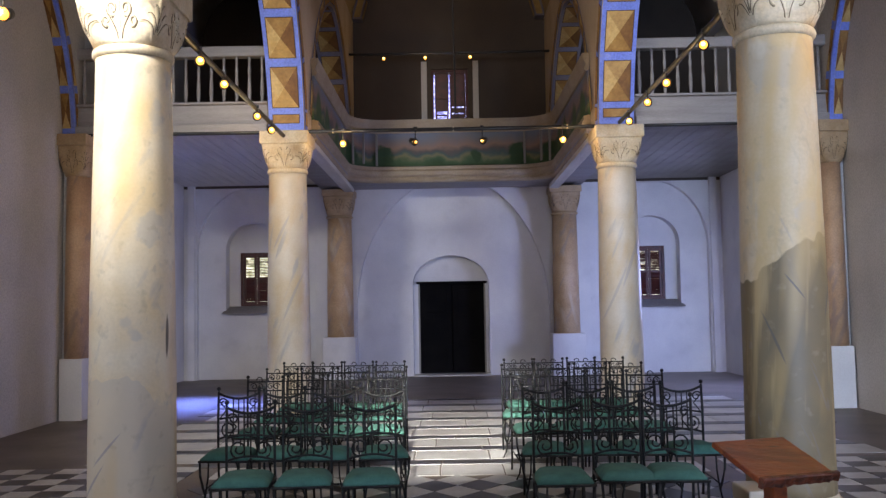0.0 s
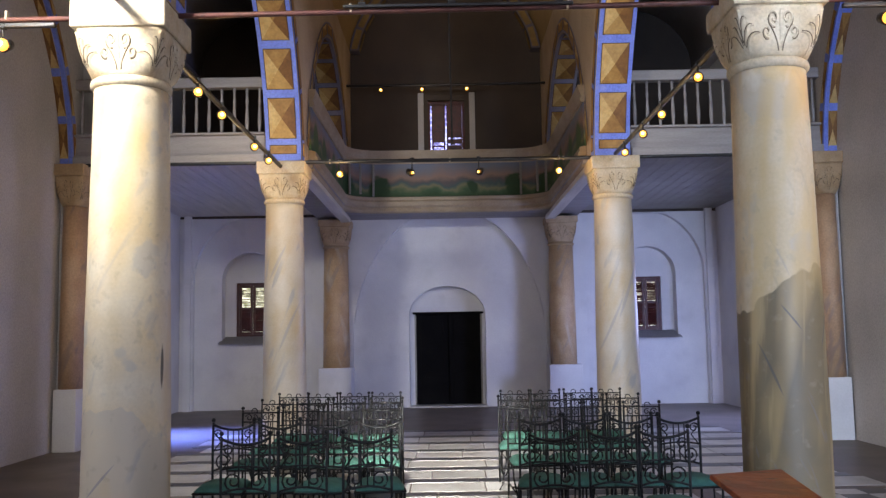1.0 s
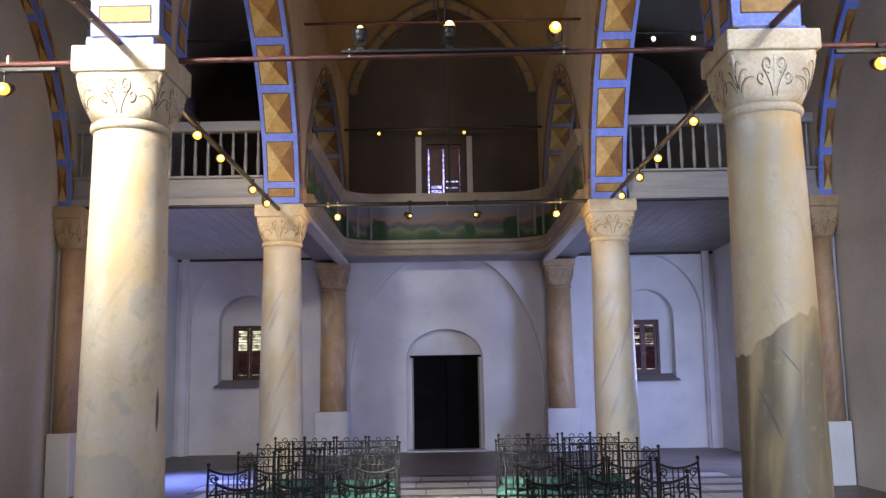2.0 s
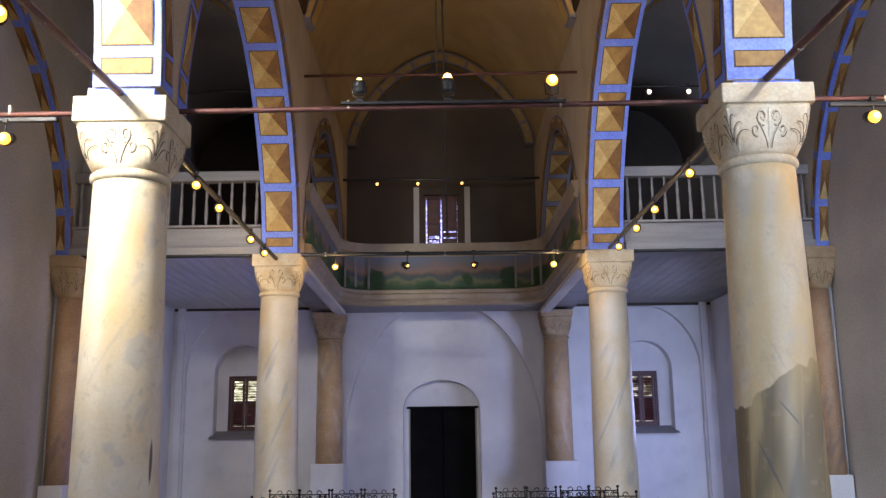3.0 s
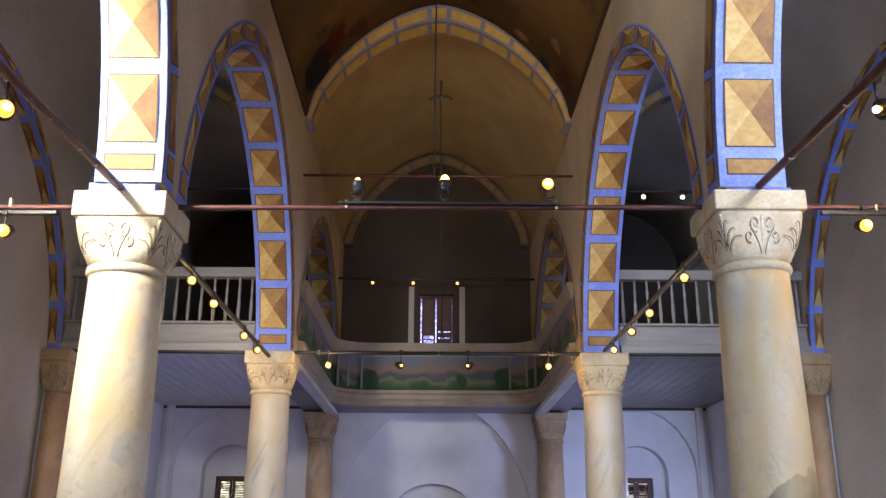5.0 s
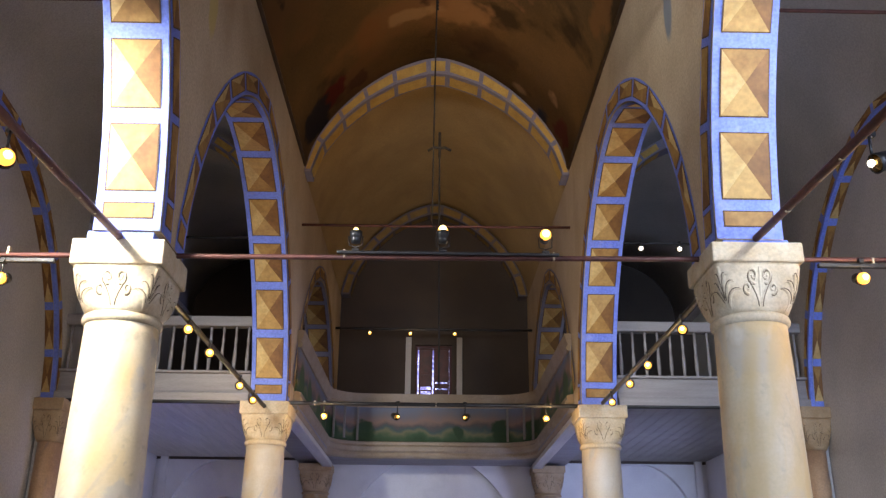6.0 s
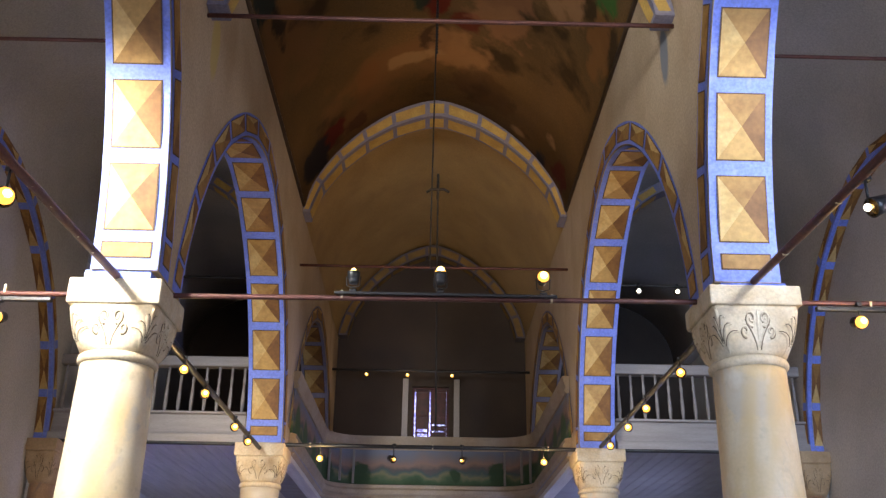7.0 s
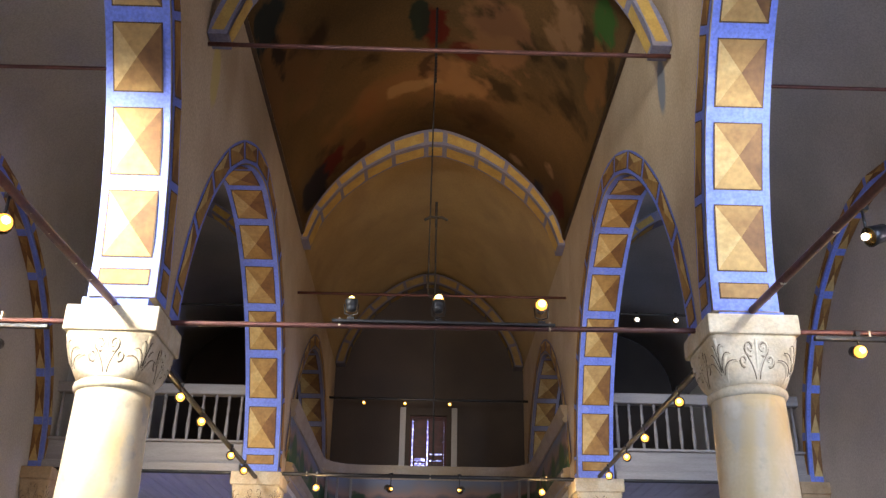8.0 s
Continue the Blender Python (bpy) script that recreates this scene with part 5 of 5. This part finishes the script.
tube(bm, [(0.05 + 0.03 * math.cos(a), 0, 3.76 + 0.03 * math.sin(a)) for a in [i * 0.55 for i in range(12)]], 0.007, 5)
part("hook", bm, CORD, th)

# ---------- chairs ----------


def scroll(cx, cz, r, start, turns, sx=1, n=14):
    pts = []
    for i in range(n + 1):
        t = i / n
        a = start + turns * 2 * math.pi * t
        rr = r * (1 - 0.72 * t)
        pts.append((cx + sx * rr * math.cos(a), 0, cz + rr * math.sin(a)))
    return pts


def chair(kind):
    """Wrought iron chair; its front looks towards -y, the back stands at y = 0."""
    th = thing("chair", "black wrought iron chair with a green velvet seat cushion" if kind == 0 else "black wrought iron chair with scrolled crest and green cushion", "chair", group="rows of chairs")
    hw, H = 0.17, 0.93
    for s in (-1, 1):
        bm = bmesh.new()
        tube(bm, [(s * hw, 0.05, 0.0), (s * hw, 0.01, 0.25), (s * hw, 0.0, 0.45), (s * hw, 0.0, 0.7), (s * hw, 0.02, H - 0.02)], 0.0105, 6)
        post = part("back_post", bm, IRON, th)
        bm = bmesh.new()
        ball(bm, (s * hw, 0.02, H), 0.018, 8, 5)
        part("finial", bm, IRON, post, "", True)
    if kind == 0:
        bm = bmesh.new()
        tube(bm, [(hw * u, 0.015, 0.895 - 0.045 * (1 - u * u)) for u in [-1 + i / 5 for i in range(11)]], 0.011, 6)
        part("crest_rail", bm, IRON, th)
        bm = bmesh.new()
        tube(bm, [(hw * u, 0.005, 0.68 + 0.02 * (1 - u * u)) for u in [-1 + i / 5 for i in range(11)]], 0.008, 6)
        part("middle_rail", bm, IRON, th)
        bm = bmesh.new()
        tube(bm, [(hw * u, 0.0, 0.52 + 0.03 * (1 - u * u)) for u in [-1 + i / 5 for i in range(11)]], 0.009, 6)
        part("lower_rail", bm, IRON, th)
        for u in (-0.045, 0.0, 0.045):
            bm = bmesh.new()
            tube(bm, [(u, 0.01, 0.855), (u, 0.005, 0.7), (u, 0.0, 0.55)], 0.006, 5)
            part("back_bar", bm, IRON, th)
        for s in (-1, 1):
            for pts, r in ((scroll(s * 0.125, 0.815, 0.04, 0.6, 1.2, s), 0.006), (scroll(s * 0.085, 0.60, 0.065, -1.4, 1.35, s), 0.0075),
                           ([(s * 0.16, 0, 0.83), (s * 0.10, 0, 0.76), (s * 0.155, 0, 0.69)], 0.006)):
                bm = bmesh.new()
                tube(bm, [(x, 0.005, z) for x, _, z in pts], r, 5)
                part("scroll", bm, IRON, th)
    else:
        for z in (0.80, 0.885):
            bm = bmesh.new()
            tube(bm, [(-hw, 0.012, z), (hw, 0.012, z)], 0.0075, 5)
            part("crest_rail", bm, IRON, th)
        bm = bmesh.new()
        tube(bm, [(-hw, 0.0, 0.56), (hw, 0.0, 0.56)], 0.008, 5)
        part("lower_rail", bm, IRON, th)
        for s in (-1, 1):
            for pts in (scroll(s * 0.05, 0.90, 0.035, 0.0, 0.9, s), scroll(s * 0.11, 0.84, 0.035, 0.3, 1.2, s), scroll(s * 0.05, 0.84, 0.03, 1.0, 1.1, s)):
                bm = bmesh.new()
                tube(bm, [(x, 0.012, z) for x, _, z in pts], 0.0055, 5)
                part("scroll", bm, IRON, th)
        for u in (-0.1, -0.05, 0.0, 0.05, 0.1):
            bm = bmesh.new()
            tube(bm, [(u, 0.012, 0.80), (u, 0.0, 0.56)], 0.0055, 5)
            part("back_bar", bm, IRON, th)
    # seat
    bm = bmesh.new()
    corners = [(-0.175, -0.01), (0.175, -0.01), (0.195, -0.43), (-0.195, -0.43)]
    for a, b in zip(corners, corners[1:] + corners[:1]):
        tube(bm, [(*a, 0.405), (*b, 0.405)], 0.010, 5)
    part("seat_frame", bm, IRON, th)
    bm = bmesh.new()
    n = 10
    grid = []
    for j in range(n + 1):
        row = []
        for i in range(n + 1):
            u, v = -1 + 2 * i / n, -1 + 2 * j / n
            edge = (1 - abs(u) ** 5) * (1 - abs(v) ** 5)
            uu, vv = u * (1 - 0.05 * v * v), v * (1 - 0.04 * u * u)
            row.append(bm.verts.new(((0.185 - 0.012 * vv) * uu, -0.22 + 0.215 * vv, 0.425 + 0.045 * max(edge, 0) ** 0.4 + 0.012 * (1 - u * u) * (1 - v * v))))
        grid.append(row)
    for j in range(n):
        for i in range(n):
            bm.faces.new((grid[j][i], grid[j][i + 1], grid[j + 1][i + 1], grid[j + 1][i]))
    rim = [grid[0][i] for i in range(n)] + [grid[j][n] for j in range(n)] + [grid[n][n - i] for i in range(n)] + [grid[n - j][0] for j in range(n)]
    low = [bm.verts.new((v.co.x * 0.97, -0.22 + (v.co.y + 0.22) * 0.97, 0.408)) for v in rim]
    for i in range(len(rim)):
        j = (i + 1) % len(rim)
        bm.faces.new((rim[j], rim[i], low[i], low[j]))
    bm.faces.new(low)
    bmesh.ops.recalc_face_normals(bm, faces=bm.faces)
    part("seat_cushion", bm, CLOTH, th, "padded green velvet cushion", True)
    for s in (-1, 1):
        bm = bmesh.new()
        tube(bm, [(s * 0.19, -0.42, 0.40), (s * 0.185, -0.43, 0.30), (s * 0.165, -0.42, 0.20), (s * 0.15, -0.41, 0.14), (s * 0.165, -0.42, 0.06), (s * 0.20, -0.45, 0.0)], 0.010, 6)
        part("front_leg", bm, IRON, th)
        bm = bmesh.new()
        tube(bm, [(s * 0.12, -0.42, 0.40), (s * 0.125, -0.42, 0.28), (s * 0.15, -0.41, 0.14)], 0.007, 5)
        part("leg_brace", bm, IRON, th)
        bm = bmesh.new()
        tube(bm, [(s * 0.165, -0.41, 0.17), (s * 0.17, 0.015, 0.20)], 0.007, 5)
        part("side_stretcher", bm, IRON, th)
    bm = bmesh.new()
    tube(bm, [(-0.165, -0.2, 0.185), (0.165, -0.2, 0.185)], 0.007, 5)
    part("stretcher", bm, IRON, th)
    bm = bmesh.new()
    tube(bm, [(-0.17, 0.0, 0.33), (-0.08, 0.0, 0.36), (0.0, 0.0, 0.365), (0.08, 0.0, 0.36), (0.17, 0.0, 0.33)], 0.007, 5)
    part("back_stretcher", bm, IRON, th)
    return th


CHAIR_ROWS = [
    (6.50, 0, (-1.49, -1.09, -0.63), (0.68, 1.11, 1.47)),
    (7.60, 0, (-1.83, -1.45, -1.04, -0.62), (0.70, 1.07, 1.45, 1.83)),
    (8.85, 1, (-1.86, -1.48, -1.08, -0.70), (0.68, 1.06, 1.43, 1.80)),
    (9.95, 1, (-1.90, -1.52, -1.12, -0.72), (0.66, 1.05, 1.45, 1.84)),
    (10.95, 1, (-1.90, -1.54, -1.17, -0.79), (0.74, 1.10, 1.50, 1.82)),
]
rnd = random.Random(5)
models = {}
for y, kind, left, right in CHAIR_ROWS:
    for x in left + right:
        m = pose(x, y + rnd.uniform(-0.05, 0.05), 0, 0, 0, rnd.uniform(-5, 5))
        if kind not in models:
            models[kind] = chair(kind)
            models[kind].matrix_world = m
        else:
            copy_thing(models[kind], m)

# ---------- lectern ----------
th = thing("lectern", "orange varnished wooden lectern with a sloping top", "lectern", (1.16, 3.505, 0), 18.4)
tilt = Matrix.Translation((0, 0, 1.0)) @ Matrix.Rotation(0.32, 4, 'X')


def tilted(x0, x1, y0, y1, z0, z1, bevel):
    bm = boxed(x0, x1, y0, y1, z0, z1, bevel)
    bmesh.ops.transform(bm, matrix=tilt, verts=bm.verts)
    return bm


part("top_board", tilted(-0.165, 0.165, -0.15, 0.155, -0.022, 0.0, 0.004), LECTERN, th, "sloping orange wooden board")
# front ledge with a splintered lower edge
rnd = random.Random(3)
bm = bmesh.new()
ring_rows = []
for i in range(25):
    x = -0.168 + 0.336 * i / 24
    chip = 0.010 * abs(noise.noise(Vector((x * 40, 0.3, 0)))) + 0.006 * rnd.random()
    lip = 0.012 - (0.010 * max(0.0, noise.noise(Vector((x * 25, 4.0, 0))))) if x > -0.1 else 0.012
    ring_rows.append([bm.verts.new(p) for p in ((x, -0.148, -0.034 + chip), (x, -0.172 + chip * 0.6, -0.030 + chip), (x, -0.173 + chip * 0.4, lip - 0.005), (x, -0.166, lip), (x, -0.150, lip), (x, -0.146, 0.002))])
for a, b in zip(ring_rows, ring_rows[1:]):
    for i in range(6):
        bm.faces.new((a[i], b[i], b[(i + 1) % 6], a[(i + 1) % 6]))
bm.faces.new(ring_rows[0])
bm.faces.new(ring_rows[-1][::-1])
bmesh.ops.recalc_face_normals(bm, faces=bm.faces)
bmesh.ops.transform(bm, matrix=tilt, verts=bm.verts)
part("book_ledge", bm, LEDGE, th, "dark worn and splintered front ledge")
part("post", boxed(-0.032, 0.032, -0.04, 0.024, 0.05, 0.985, 0.006), LECTERN, th)
part("foot_plate", boxed(-0.17, 0.17, -0.19, 0.17, 0.0, 0.05, 0.008), LECTERN, th)
ob = part("stone_block", boxed(-0.17, 0.02, -0.2, 0.2, 0, 0.25, 0.015), MARBLE)
ob.matrix_world = pose(2.19, 6.70, 0)
tagged(ob, "low cream marble block beside a column foot", "stone block")

# ---------- floor tiles ----------


def vary(m, amount):
    n, l = m.node_tree.nodes, m.node_tree.links
    bsdf = n["Principled BSDF"]
    old = bsdf.inputs["Base Color"].links[0].from_socket
    info = n.new("ShaderNodeObjectInfo")
    ramp = n.new("ShaderNodeMapRange")
    ramp.inputs[3].default_value, ramp.inputs[4].default_value = 1 - amount, 1.0
    l.new(info.outputs["Random"], ramp.inputs[0])
    mul = n.new("ShaderNodeMix")
    mul.data_type, mul.blend_type = 'RGBA', 'MULTIPLY'
    mul.inputs[0].default_value = 1.0
    l.new(old, mul.inputs[6])
    l.new(ramp.outputs[0], mul.inputs[7])
    l.new(mul.outputs[2], bsdf.inputs["Base Color"])


vary(TILE_WHITE, 0.35)
vary(TILE_DARK, 0.4)
floor = bpy.data.objects["floor"]


def tile_mesh(corners, mat, h=0.006):
    bm = bmesh.new()
    n = len(corners)
    cx, cy = sum(c[0] for c in corners) / n, sum(c[1] for c in corners) / n
    low = [bm.verts.new((x, y, 0.0)) for x, y in corners]
    top = [bm.verts.new((cx + (x - cx) * 0.985, cy + (y - cy) * 0.985, h)) for x, y in corners]
    bm.faces.new(top)
    for i in range(n):
        bm.faces.new((low[i], low[(i + 1) % n], top[(i + 1) % n], top[i]))
    me = bpy.data.meshes.new("tile")
    bm.to_mesh(me)
    bm.free()
    me.materials.append(mat)
    return me


def tile(me, x, y, turn=0.0):
    ob = new("tile", me)
    ob.parent, ob.location = floor, (x, y, 0.0005)
    ob.rotation_euler = (0, 0, turn)


# lozenges in the nave
HX, HY = 0.20, 0.255
loz = [tile_mesh([(-HX + 0.003, 0), (0, -HY + 0.003), (HX - 0.003, 0), (0, HY - 0.003)], m) for m in (TILE_WHITE, TILE_DARK)]
for j in range(-6, 1):
    for i in range(-6, 7):
        y = 8.40 + HY * j
        x = -0.02 + 2 * HX * i + (HX if j % 2 else 0)
        if abs(x) < 2.3:
            tile(loz[j % 2], x, y)
# square checks in the aisles
sq = [tile_mesh([(-0.138, -0.138), (0.138, -0.138), (0.138, 0.138), (-0.138, 0.138)], m) for m in (TILE_WHITE, TILE_DARK)]
for s in (-1, 1):
    for i in range(12):
        for j in range(9):
            tile(sq[(i + j) % 2], s * (2.6 + 0.14 + 0.28 * i), 9.15 - 0.28 * j)
# stripes of pale slabs and dark bands
rnd = random.Random(11)
slabs = [tile_mesh([(-w / 2, -0.29), (w / 2, -0.29), (w / 2, 0.29), (-w / 2, 0.29)], TILE_WHITE) for w in (0.60, 0.78, 0.95)]
bands = [tile_mesh([(-w / 2, -0.125), (w / 2, -0.125), (w / 2, 0.125), (-w / 2, 0.125)], TILE_DARK) for w in (0.60, 0.78, 0.95)]
for j in range(8):
    y = 9.35 + 0.876 * j
    for kind, yy in ((bands, y), (slabs, y - 0.44)):
        x = -3.9 + rnd.uniform(0, 0.5)
        while x < 4.2:
            k = rnd.randrange(3)
            w = (0.60, 0.78, 0.95)[k]
            if not (abs(x + w / 2) > 2.4 and yy < 9.5):
                tile(kind[k], x + w / 2, yy)
            x += w + 0.012
